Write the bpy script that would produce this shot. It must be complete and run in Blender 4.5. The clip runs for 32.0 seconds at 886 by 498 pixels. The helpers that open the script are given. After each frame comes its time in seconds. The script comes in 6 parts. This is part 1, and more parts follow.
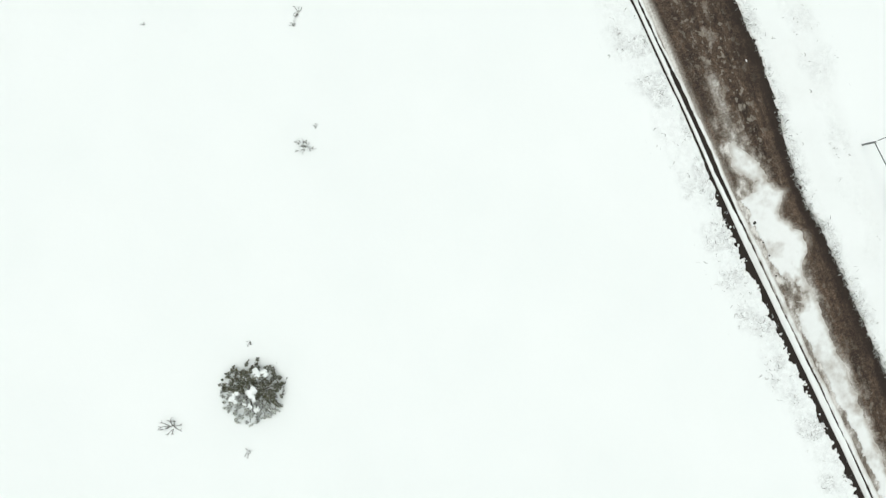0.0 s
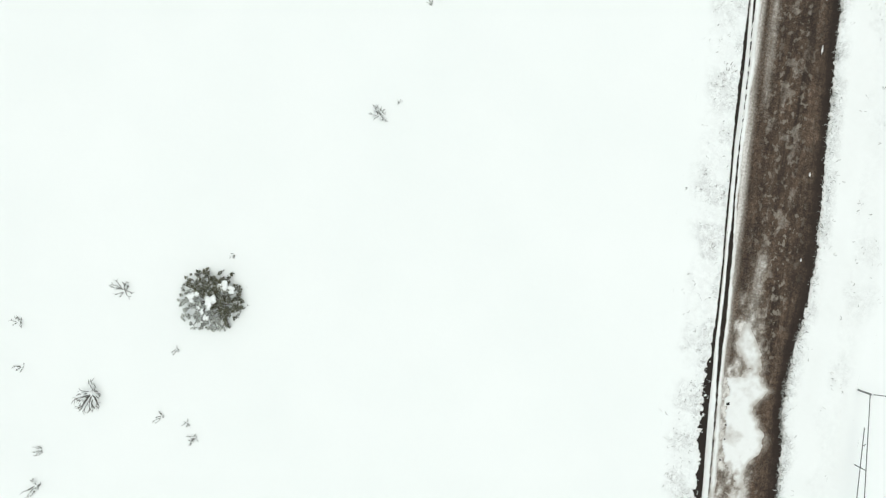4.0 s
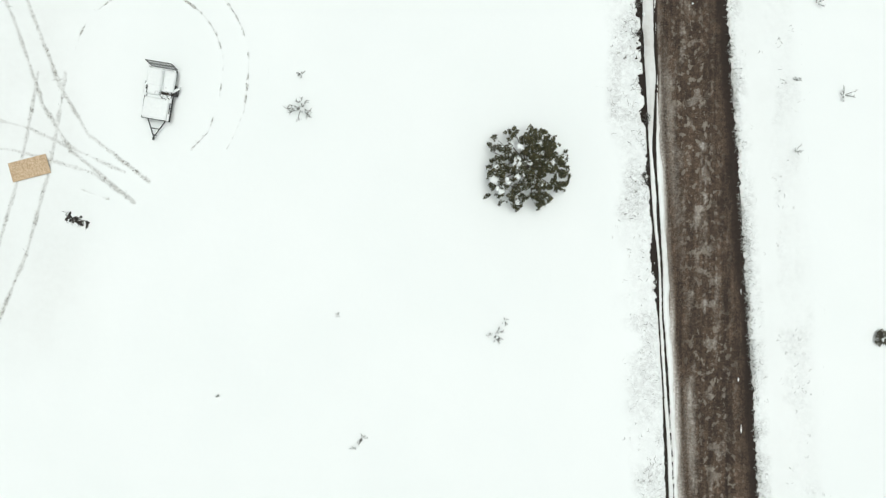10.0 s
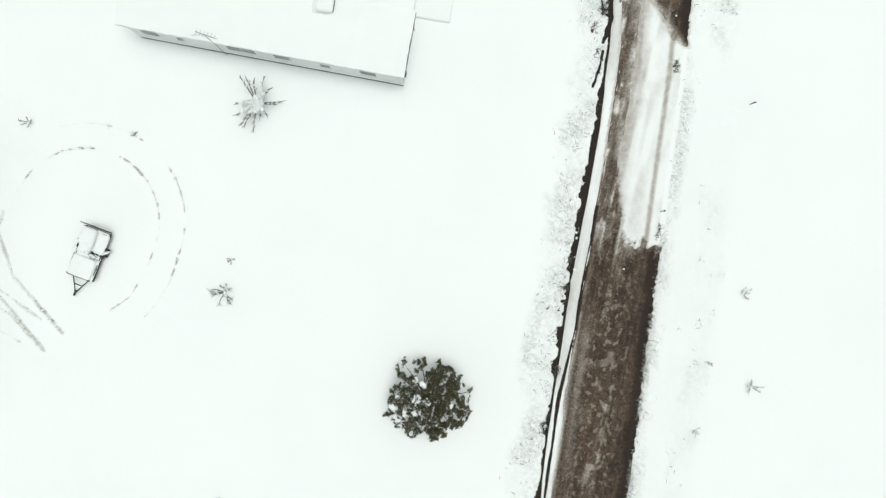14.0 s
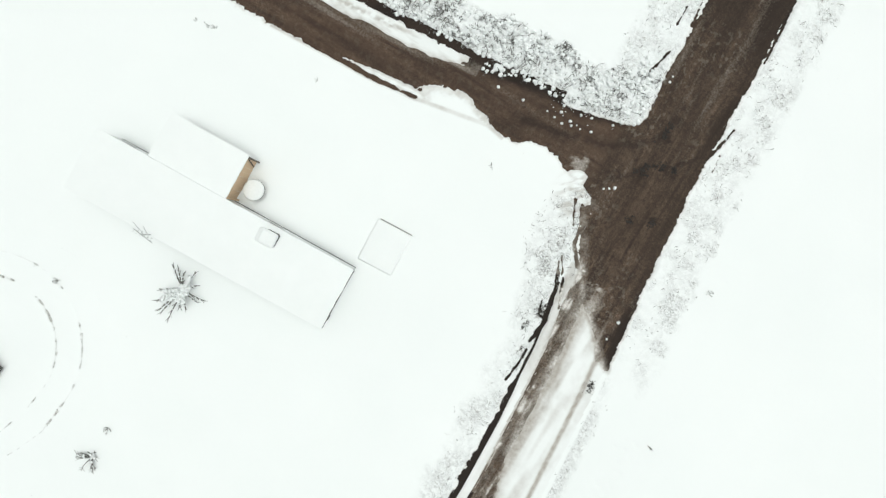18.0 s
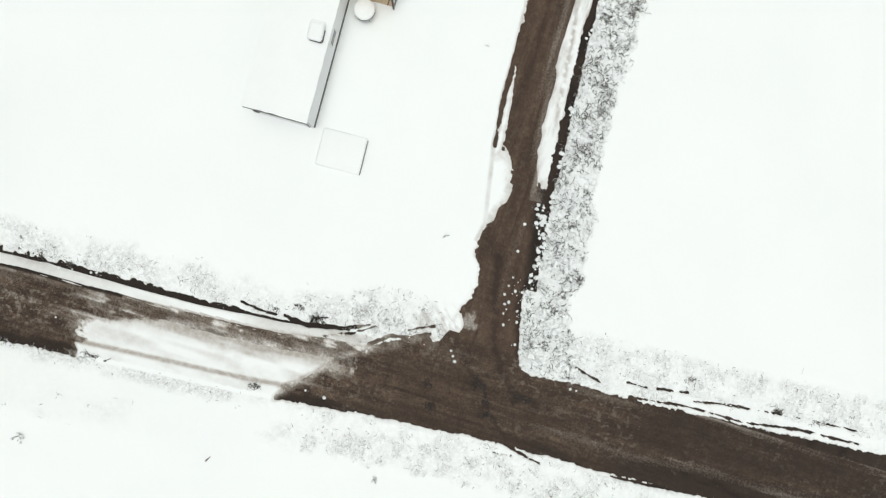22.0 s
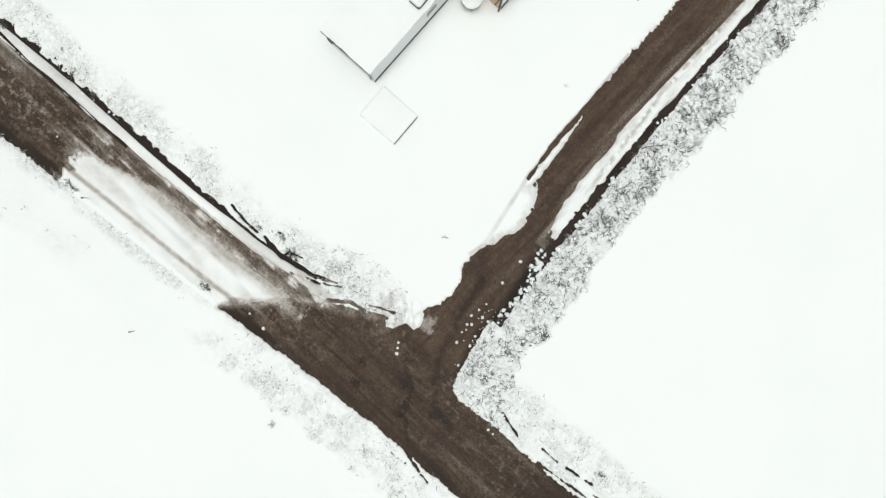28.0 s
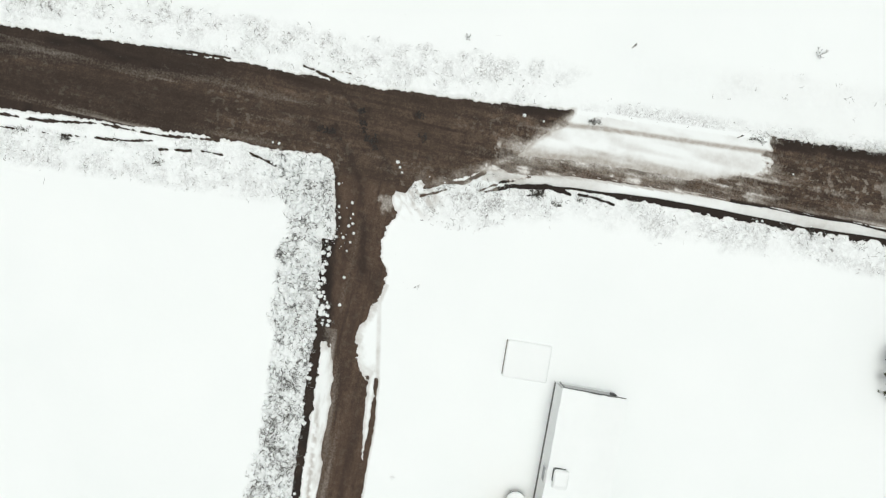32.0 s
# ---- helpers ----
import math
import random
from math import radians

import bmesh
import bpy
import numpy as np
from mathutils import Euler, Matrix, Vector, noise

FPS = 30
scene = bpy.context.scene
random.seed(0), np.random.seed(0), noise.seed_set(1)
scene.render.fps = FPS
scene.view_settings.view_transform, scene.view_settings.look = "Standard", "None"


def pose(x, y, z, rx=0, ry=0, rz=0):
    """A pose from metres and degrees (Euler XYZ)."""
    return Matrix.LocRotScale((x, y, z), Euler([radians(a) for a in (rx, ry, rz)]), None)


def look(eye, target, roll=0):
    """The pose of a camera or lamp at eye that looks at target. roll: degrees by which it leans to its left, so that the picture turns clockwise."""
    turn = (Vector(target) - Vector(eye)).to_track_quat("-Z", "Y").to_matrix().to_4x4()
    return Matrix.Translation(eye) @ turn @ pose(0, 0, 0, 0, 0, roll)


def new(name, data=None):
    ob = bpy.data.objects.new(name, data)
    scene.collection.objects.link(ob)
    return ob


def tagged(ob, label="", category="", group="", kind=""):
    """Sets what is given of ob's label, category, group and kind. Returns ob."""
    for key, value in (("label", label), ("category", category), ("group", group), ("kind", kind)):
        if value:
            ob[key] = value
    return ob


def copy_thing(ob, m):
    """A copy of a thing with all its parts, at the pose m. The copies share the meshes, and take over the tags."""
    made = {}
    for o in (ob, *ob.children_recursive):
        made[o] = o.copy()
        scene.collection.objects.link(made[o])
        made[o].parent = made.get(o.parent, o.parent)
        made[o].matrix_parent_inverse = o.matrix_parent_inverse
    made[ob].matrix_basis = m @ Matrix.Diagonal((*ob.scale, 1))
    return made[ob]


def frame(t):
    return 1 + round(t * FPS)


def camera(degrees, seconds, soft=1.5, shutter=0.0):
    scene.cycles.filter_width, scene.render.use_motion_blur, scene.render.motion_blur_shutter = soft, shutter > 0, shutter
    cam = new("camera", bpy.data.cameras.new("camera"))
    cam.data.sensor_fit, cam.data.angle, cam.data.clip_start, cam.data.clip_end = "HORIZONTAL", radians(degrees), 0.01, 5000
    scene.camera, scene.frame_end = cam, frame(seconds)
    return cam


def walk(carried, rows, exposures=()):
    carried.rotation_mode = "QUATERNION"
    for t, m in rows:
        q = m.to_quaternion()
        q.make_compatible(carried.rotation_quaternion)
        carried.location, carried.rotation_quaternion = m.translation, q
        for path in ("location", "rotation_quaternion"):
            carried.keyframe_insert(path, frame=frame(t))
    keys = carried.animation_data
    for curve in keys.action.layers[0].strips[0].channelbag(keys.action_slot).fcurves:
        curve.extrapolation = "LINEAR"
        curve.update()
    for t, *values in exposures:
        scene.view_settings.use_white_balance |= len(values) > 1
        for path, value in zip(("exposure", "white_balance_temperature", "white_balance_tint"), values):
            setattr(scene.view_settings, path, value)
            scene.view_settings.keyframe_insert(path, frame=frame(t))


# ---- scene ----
# ---------------------------------------------------------------- camera
cam = camera(70.0, 32.0, soft=1.27)

PATH = (
    (0.0, -0.647, -23.618, 39.516, -0.747, -0.643, -20.926),
    (0.5, -0.595, -23.726, 39.489, -0.860, -0.577, -18.409),
    (1.0, -0.707, -23.908, 39.556, -0.798, -0.626, -13.364),
    (1.5, -0.828, -24.059, 39.608, -0.707, -0.580, -0.905),
    (2.0, -1.191, -24.124, 39.667, -0.793, -0.770, 13.234),
    (2.5, -1.118, -24.275, 39.623, -0.846, -0.748, 13.543),
    (3.0, -1.178, -24.130, 39.615, -0.965, -0.757, 13.757),
    (3.5, -1.380, -23.384, 39.591, -0.953, -0.808, 12.240),
    (4.0, -1.605, -22.386, 39.616, -0.911, -0.845, 9.156),
    (4.5, -1.840, -20.929, 39.682, -0.826, -0.908, 4.366),
    (5.0, -2.031, -19.082, 39.750, -0.751, -0.968, 0.014),
    (5.5, -2.121, -16.913, 39.783, -0.737, -0.997, -1.755),
    (6.0, -2.144, -14.604, 39.790, -0.848, -1.014, -1.518),
    (6.5, -1.723, -12.166, 39.981, -0.915, -0.566, -1.283),
    (7.0, -1.563, -9.658, 39.965, -0.993, -0.644, -0.997),
    (7.5, -1.267, -7.264, 39.985, -0.937, -0.682, -0.768),
    (8.0, -0.915, -4.959, 39.991, -0.782, -0.728, -0.535),
    (8.5, -0.519, -2.619, 39.956, -0.637, -0.794, -0.290),
    (9.0, 0.000, 0.000, 39.988, -0.823, -0.686, -0.002),
    (9.5, 0.631, 2.687, 40.087, -1.009, -0.494, 0.274),
    (10.0, 0.995, 5.317, 40.101, -0.964, -0.628, 0.473),
    (10.5, 1.444, 7.957, 40.203, -0.869, -0.688, 0.484),
    (11.0, 2.022, 10.575, 40.266, -0.748, -0.669, -0.510),
    (11.5, 2.535, 12.836, 40.364, -0.722, -0.782, -1.480),
    (12.0, 3.061, 14.739, 40.392, -0.743, -0.844, -2.078),
    (12.5, 3.553, 16.302, 40.429, -0.748, -0.914, -2.026),
    (13.0, 4.021, 17.556, 40.484, -0.764, -0.894, -0.162),
    (13.5, 4.478, 18.623, 40.557, -0.700, -0.754, 7.407),
    (14.0, 4.838, 19.475, 40.564, -0.707, -0.744, 12.262),
    (14.5, 5.039, 20.185, 40.550, -0.750, -0.773, 13.094),
    (15.0, 5.128, 21.189, 40.528, -0.807, -0.800, 12.010),
    (15.5, 5.156, 22.923, 40.509, -0.853, -0.783, 11.117),
    (16.0, 5.168, 25.166, 40.463, -0.963, -0.610, 11.023),
    (16.5, 4.923, 27.753, 40.460, -0.883, -0.661, 10.950),
    (17.0, 4.610, 30.842, 40.522, -0.858, -0.781, 10.992),
    (17.5, 4.339, 33.855, 40.643, -0.737, -0.827, 16.688),
    (18.0, 4.065, 36.533, 40.694, -0.667, -0.844, 31.034),
    (18.5, 3.738, 38.736, 40.761, -0.856, -0.892, 47.816),
    (19.0, 3.677, 40.649, 40.685, -0.920, -0.681, 64.162),
    (19.5, 3.915, 41.767, 40.718, -0.880, -0.588, 78.716),
    (20.0, 4.352, 41.953, 40.662, -0.767, -0.695, 90.848),
    (20.5, 4.643, 41.965, 40.732, -0.774, -0.638, 101.805),
    (21.0, 4.982, 42.037, 40.671, -0.688, -0.539, 108.520),
    (21.5, 5.144, 41.969, 40.720, -0.774, -0.706, 107.971),
    (22.0, 5.225, 42.040, 40.672, -0.748, -0.664, 107.270),
    (22.5, 5.288, 42.022, 40.635, -0.781, -0.752, 106.559),
    (23.0, 5.280, 42.045, 40.656, -0.824, -0.780, 105.707),
    (23.5, 5.342, 42.065, 40.658, -0.802, -0.848, 104.924),
    (24.0, 5.317, 42.137, 40.681, -0.821, -0.801, 104.060),
    (24.5, 5.384, 42.139, 40.621, -0.826, -0.930, 103.318),
    (25.0, 5.358, 42.193, 40.573, -0.877, -0.913, 102.508),
    (25.5, 5.392, 42.227, 40.502, -0.857, -0.917, 101.634),
    (26.0, 5.363, 42.204, 40.410, -0.900, -0.847, 107.654),
    (26.5, 5.364, 42.183, 40.283, -0.830, -0.632, 120.420),
    (27.0, 5.345, 42.138, 40.348, -0.821, -0.619, 132.136),
    (27.5, 5.310, 42.117, 40.541, -0.827, -0.675, 138.274),
    (28.0, 5.297, 42.225, 40.68, -0.834, -0.749, 133.615),
    (28.5, 5.343, 42.50, 40.72, -0.827, -0.786, 112.942),
    (29.0, 5.449, 42.999, 40.605, -0.830, -1.039, 82.627),
    (29.5, 5.782, 43.284, 40.561, -0.804, -0.797, 52.921),
    (30.0, 6.218, 43.392, 40.487, -0.752, -0.940, 22.612),
    (30.5, 6.540, 43.110, 40.562, -0.803, -0.800, -5.279),
    (31.0, 6.841, 42.878, 40.617, -0.755, -0.804, -33.787),
    (31.5, 6.765, 42.303, 40.719, -0.773, -0.767, -55.301),
    (32.0, 7.838, 42.161, 40.821, -0.730, -0.832, -77.533),
)
walk(cam, [(r[0], pose(*r[1:])) for r in PATH], exposures=((0.0, -0.20, 6420, 3.0), (17.0, -0.20, 6420, 3.0), (20.0, -0.21, 6500, 5.8), (32.0, -0.21, 6500, 5.8)))

# ---------------------------------------------------------------- sky and sun (overcast winter day)
SUN_ELEV, SUN_ROT = radians(84), radians(60)
world = bpy.data.worlds.new("overcast_sky")
scene.world = world
world.use_nodes = True
wn, wl = world.node_tree.nodes, world.node_tree.links
wn.clear()
w_out = wn.new("ShaderNodeOutputWorld")
w_bg = wn.new("ShaderNodeBackground")
w_sky = wn.new("ShaderNodeTexSky")
w_sky.sky_type = "NISHITA"
w_sky.sun_disc = False
w_sky.sun_elevation, w_sky.sun_rotation = SUN_ELEV, SUN_ROT
w_sky.air_density, w_sky.dust_density, w_sky.ozone_density = 1.0, 4.0, 1.0
w_hsv = wn.new("ShaderNodeHueSaturation")
w_hsv.inputs["Saturation"].default_value = 0.05
w_bg.inputs["Strength"].default_value = 0.15
wl.new(w_sky.outputs[0], w_hsv.inputs["Color"])
# a thin even cloud deck, slightly brighter overhead than at the horizon
w_dir = wn.new("ShaderNodeTexCoord")
w_sep = wn.new("ShaderNodeSeparateXYZ")
w_lift = wn.new("ShaderNodeMapRange")
w_lift.inputs["From Min"].default_value, w_lift.inputs["From Max"].default_value = 0.0, 1.0
w_lift.inputs["To Min"].default_value, w_lift.inputs["To Max"].default_value = 0.95, 1.05
w_mul = wn.new("ShaderNodeMix")
w_mul.data_type, w_mul.blend_type = "RGBA", "MULTIPLY"
w_mul.inputs["Factor"].default_value = 1.0
wl.new(w_dir.outputs["Generated"], w_sep.inputs[0])
wl.new(w_sep.outputs["Z"], w_lift.inputs["Value"])
wl.new(w_hsv.outputs[0], w_mul.inputs[6])
wl.new(w_lift.outputs[0], w_mul.inputs[7])
wl.new(w_mul.outputs[2], w_bg.inputs["Color"])
wl.new(w_bg.outputs[0], w_out.inputs["Surface"])

sun_data = bpy.data.lights.new("sun", "SUN")
sun_data.energy, sun_data.angle, sun_data.color = 0.8, radians(34), (1.0, 0.985, 0.95)
sun = new("sun", sun_data)
sun.matrix_world = look((0, 0, 60), (0 - math.sin(SUN_ROT) * 60 / math.tan(SUN_ELEV), 0 - math.cos(SUN_ROT) * 60 / math.tan(SUN_ELEV), 0))
scene.view_settings.exposure = 0.0


# ---------------------------------------------------------------- numeric noise
RNG = np.random.default_rng(11)
LATTICE = RNG.random((256, 256))


def vnoise(x, y, size=1.0, seed=0):
    """Smooth value noise from 0 to 1 with the given cell size in metres."""
    px, py = np.asarray(x) / size + seed * 17.31, np.asarray(y) / size + seed * 9.77
    ix, iy = np.floor(px).astype(int), np.floor(py).astype(int)
    fx, fy = px - ix, py - iy
    fx, fy = fx * fx * (3 - 2 * fx), fy * fy * (3 - 2 * fy)
    a, b = LATTICE[ix % 256, iy % 256], LATTICE[(ix + 1) % 256, iy % 256]
    c, d = LATTICE[ix % 256, (iy + 1) % 256], LATTICE[(ix + 1) % 256, (iy + 1) % 256]
    return (a * (1 - fx) + b * fx) * (1 - fy) + (c * (1 - fx) + d * fx) * fy


def fbm(x, y, size=1.0, seed=0, octaves=4):
    """Fractal noise, about -1 to 1."""
    total, amp, norm = 0.0, 1.0, 0.0
    for k in range(octaves):
        c, d = math.cos(0.7 * k), math.sin(0.7 * k)
        total = total + amp * (vnoise(c * x - d * y, d * x + c * y, size / 1.93**k, seed + 3 * k) * 2 - 1)
        norm += amp
        amp *= 0.62
    return total / norm * 1.6


def step(a, b, v):
    s = np.clip((v - a) / (b - a), 0, 1)
    return s * s * (3 - 2 * s)


def bump(v, centre, width):
    return np.exp(-(((v - centre) / width) ** 2))


# ---------------------------------------------------------------- the plan of the two roads
EAST_Y = (-120, -40, -35, -31.9, -30, -27.7, -25.4, -22.6, -19.6, -15.8, -3.6, 11.6, 17, 25.7, 33, 42.6, 50, 58, 65, 71, 140)
EAST_X = (27.5, 22.8, 22.5, 22.3, 21.95, 21.85, 22.05, 22.35, 22.4, 22.15, 21.3, 20.05, 19.55, 18.85, 18.3, 17.1, 16.5, 16.3, 15.85, 15.4, 10.5)
DARK_Y = (-120, -45, -36.4, -30.4, -24.5, -20.9, -13.5, -3.5, 11.6, 17, 28.7, 31.5, 34.2, 35.9, 37.3, 42)
DARK_X = (24.0, 18.5, 17.65, 17.15, 16.9, 16.7, 16.1, 15.55, 14.35, 13.95, 13.5, 13.3, 13.1, 12.8, 12.5, 12.2)
NWEST_Y = (36, 39, 40.3, 41.7, 42.3, 42.9, 43.4, 43.8, 44.2, 44.7, 45.5, 48.5, 50.5, 56.3, 63.8, 71.3, 140)
NWEST_X = (13.6, 13.45, 12.9, 11.95, 11.6, 11.2, 11.2, 11.55, 11.35, 10.3, 10.3, 11.2, 11.65, 11.33, 10.8, 10.1, 4.5)
SIDE_S_X = (-120, -23.4, -16, -9, -7.4, -5.1, -1.9, 3.2, 4.4, 5.4, 5.9, 7.0, 8.1, 8.75, 9.3, 14)
SIDE_S_Y = (34.0, 42.2, 43.0, 43.30, 43.42, 43.50, 43.85, 44.85, 44.62, 44.75, 45.25, 45.5, 45.3, 44.95, 44.8, 45.2)
SIDE_N_X = (-120, -24.6, -17, -9, -2.5, 0.5, 4.4, 7.2, 10.6, 14)
SIDE_N_Y = (37.0, 45.2, 45.75, 45.75, 46.4, 47.2, 48.5, 48.45, 49.3, 50)
BANK_X = (-120, -24.5, -10, -3, 0, 5.5, 8, 11)
BANK_Y = (38.6, 46.85, 47.35, 47.9, 48.1, 48.8, 49.0, 50.0)


def east(y):
    return np.interp(y, EAST_Y, EAST_X)


def dark(y):
    return np.interp(y, DARK_Y, DARK_X)


def smax(a, b, k):
    h = np.clip(0.5 + 0.5 * (a - b) / k, 0, 1)
    return b * (1 - h) + a * h + k * h * (1 - h)


def road_inside(x, y):
    """Signed distance-like measure: above 0 on the carriageway, for the main road, the side road and both."""
    south_w = dark(y) + 0.35
    west = np.where(y < 38, south_w, np.interp(y, NWEST_Y, NWEST_X))
    blend = step(35, 40, y)
    west = south_w * (1 - blend) + np.interp(y, NWEST_Y, NWEST_X) * blend
    main = np.minimum(x - west, east(y) - x)
    side = np.minimum(y - np.interp(x, SIDE_S_X, SIDE_S_Y), np.interp(x, SIDE_N_X, SIDE_N_Y) - y)
    side = np.where(x > 15, -5.0, side)
    k = np.where(y < 47, 0.3, 0.6)
    return main, side, smax(main, side, k)


def line_dist(x, y, points):
    """Distance to a bent line."""
    best = np.full_like(x, 99.0)
    for (ax, ay), (bx, by) in zip(points[:-1], points[1:]):
        dx, dy = bx - ax, by - ay
        s = np.clip(((x - ax) * dx + (y - ay) * dy) / (dx * dx + dy * dy), 0, 1)
        best = np.minimum(best, np.hypot(x - ax - s * dx, y - ay - s * dy))
    return best


RUTS = (
    (((-9.6, 43.3), (-7.14, 43.42), (-5.09, 43.47), (-2.72, 43.72), (-1.7, 43.85)), 0.10),
    (((12.66, 34.2), (12.87, 35.8), (12.4, 37.9), (11.65, 39.6)), 0.09),
    (((13.2, 37.0), (12.46, 38.8), (11.6, 40.0)), 0.07),
    (((12.64, 31.3), (12.8, 32.5), (12.77, 33.7)), 0.06),
    (((12.8, 39.9), (11.95, 41.0), (11.6, 42.5), (11.05, 43.5)), 0.10),
    (((12.0, 36.9), (12.3, 36.0), (12.9, 35.9)), 0.06),
    (((10.5, 43.6), (10.9, 42.7), (11.3, 42.0)), 0.05),
    (((16.4, 50.1), (16.7, 51.2), (17.0, 52.7)), 0.06),
    (((17.2, 49.6), (17.05, 50.8)), 0.05),
    (((10.37, 53.1), (10.8, 54.9)), 0.06),
    (((10.28, 56.6), (10.26, 57.9)), 0.05),
    (((10.1, 58.6), (9.8, 60.6)), 0.06),
    (((10.2, 61.1), (9.8, 63.0), (9.26, 67.4), (9.1, 69.5), (8.9, 71.9)), 0.045),
    (((11.15, 57.0), (10.64, 60.7), (10.54, 64.7), (9.93, 68.3), (9.8, 70.7), (9.7, 72.2)), 0.055),
    (((16.45, 57.4), (16.3, 59.7), (15.92, 63.0)), 0.05),
)


def drift_field(x, y):
    """Old drift at the far south of the main road, above 0 inside."""
    cloud = fbm(x, y, 0.9, 70, 5)
    lim = np.interp(y, (-60, -45, -36, -34.4, -33.4, -32.7, -31.4, -30.8, -30.1, -29.3, -28.5, -27.6, -27.2, -26.3, -25.3, -24.6), (20.9, 20.7, 20.4, 20.2, 20.2, 20.8, 21.05, 20.55, 20.1, 20.3, 20.7, 19.95, 20.25, 20.1, 19.5, 19.0))
    lee = np.interp(y, (-28.4, -27.9, -27.3, -26.9, -25.9, -24.6), (16.0, 19.0, 19.45, 18.9, 18.35, 18.6))
    drift = np.minimum(np.minimum(lim - x, x - lee), (-24.5 - y) * 0.8) + 0.22 * cloud
    hole = 1.0 - np.hypot((x - 19.1) / 0.9, (y + 34.7) / 0.9) + 0.6 * cloud
    drift = np.minimum(drift, -hole)
    return drift


def pack_field(x, y):
    """Packed snow on the main road short of the junction, above 0 inside."""
    u = east(y) - x
    lobes = 0.9 * fbm(x, y * 0.45, 1.2, 50, 5)
    cap_n = 38.7 - (x - 13.8) * 0.95 - y + 0.35 * lobes
    cap_s = y - (22.0 + 0.7 * fbm(x * 1.4, y * 0.3, 0.8, 52, 4) + 3.5 * np.maximum(u - 2.2, 0)) + 0.5 * fbm(x, y, 0.4, 53, 3)
    cap_w = np.interp(y, (26, 30, 35, 39), (3.65, 3.3, 3.05, 3.4)) - u + 0.25 * lobes
    pack = np.minimum(np.minimum(cap_n, cap_s), cap_w)
    return pack


def second_line(y):
    """How far inside the first bare line the second one runs."""
    return np.interp(y, (-120, -30, -26, -20, -10, 0, 3, 8, 11, 16, 40), (0.60, 0.60, 0.42, 0.36, 0.38, 0.27, 0.32, 0.44, 0.40, 0.82, 0.82))


def snow_depth(x, y):
    """Depth of the snow over the road's level; below 0 the ground lies bare."""
    both = road_inside(x, y)[2]
    rough = 0.12 * fbm(x, y, 1.9, 1, 4) + 0.10 * fbm(x, y, 0.21, 6, 4)
    on_side = (x < 10.5) & (y > 40)
    edge = both + rough
    u = east(y) - x
    # general cover: bank outside, bare inside
    depth = np.clip(-edge * 0.35, -0.12, 0.10)
    south = (y < 38.5) & ~on_side
    # west edge of the south stretch: ragged bare line, white strip, thin bare line, windrow
    q = x - dark(y) + 0.04 * fbm(x * 0, y, 6.0, 7, 2)
    bare_w = np.interp(y, (-120, -46, -38, -28, -26, -22, -13.5, -11.5, -7, -5.5, 0.5, 1.5, 3, 5, 5.8, 9, 15, 18.3, 18.8, 19.5, 25, 31, 32, 34, 36, 38, 39), (0.24, 0.24, 0.25, 0.22, 0.10, 0.05, 0.05, 0.10, 0.10, 0.04, 0.04, 0.13, 0.24, 0.22, 0.09, 0.14, 0.2, 0.2, 0.06, 0.22, 0.26, 0.2, 0.08, 0.08, 0.12, 0.08, 0.02))
    ragged = np.where(y > 19.4, 0.4, np.where((y > 0.5) | (y < -26), 0.8, 0.45))
    tear = bare_w * (1.1 + ragged * (0.6 * fbm(x * 0.6, y, 1.0, 12, 5) + 1.3 * fbm(x, y, 0.3, 13, 4))) * np.where((y > 5) & (y < 19.4), 1.1 * step(0.28, 0.5, vnoise(x * 0, y, 1.0, 14)), 1.0)
    line_a = np.minimum(0.10 * bare_w / 0.2 + 0.02 - q, q + 0.02 + np.maximum(tear, 0.03))
    q_b = second_line(y) + 0.03 * fbm(x * 0, y, 2.5, 15, 2)
    w_b = np.interp(y, (-120, -29, -27, -23, -20, -16, -12, -6, -4, 4, 9, 12, 15, 40), (0.045, 0.045, 0.09, 0.12, 0.10, 0.05, 0.03, 0.035, 0.07, 0.085, 0.10, 0.09, 0.055, 0.04)) * (0.6 + 0.9 * vnoise(x * 0, y, 2.4, 16)) + 0.02 * fbm(x, y, 0.3, 18, 3)
    line_b = w_b - np.abs(q - q_b)
    inner = q_b + np.interp(y, (-120, -24, -18, 0, 10, 16, 40), (0.36, 0.36, 0.20, 0.40, 0.44, 0.10, 0.06)) + 0.10 * fbm(x * 0.6, y * 0.5, 1.0, 17, 4)
    strip = np.minimum(np.minimum(-line_a * 0.55, -line_b * 0.9), (inner - q) * 0.30)
    depth_s = np.clip(np.where(q < -0.05, -line_a * 0.55, strip), -0.10, 0.10)
    # packed snow over the carriageway before the junction
    pack = pack_field(x, y)
    rut = bump(u, 1.02 + 0.03 * fbm(x * 0, y, 6, 60, 2), 0.13)
    pack_d = np.where(q > 0.9, np.clip(pack * 0.10, -0.12, 0.05) - 0.03 * rut, -0.12)
    # the old drift that narrows the carriageway at the far south
    drift = drift_field(x, y)
    drift_d = np.where((y < -22.5) & (q > q_b + 0.65 + 0.25 * fbm(x, y, 0.9, 74, 4)), np.clip(drift * 0.12, -0.12, 0.06), -0.12)
    # snow bank at the east edge
    bank_e = np.clip((-u + 0.09 * fbm(x, y, 2.6, 80, 3) + 0.11 * fbm(x, y, 0.2, 86, 4)) * 0.30, -0.12, 0.10)
    east_tail = np.clip((np.minimum(np.minimum(0.85 - u, (y - 22.0) * 0.6), (35.4 - y) * 0.6) + 0.3 * fbm(x, y, 1.2, 84, 5)) * 0.3, -0.12, 0.08)
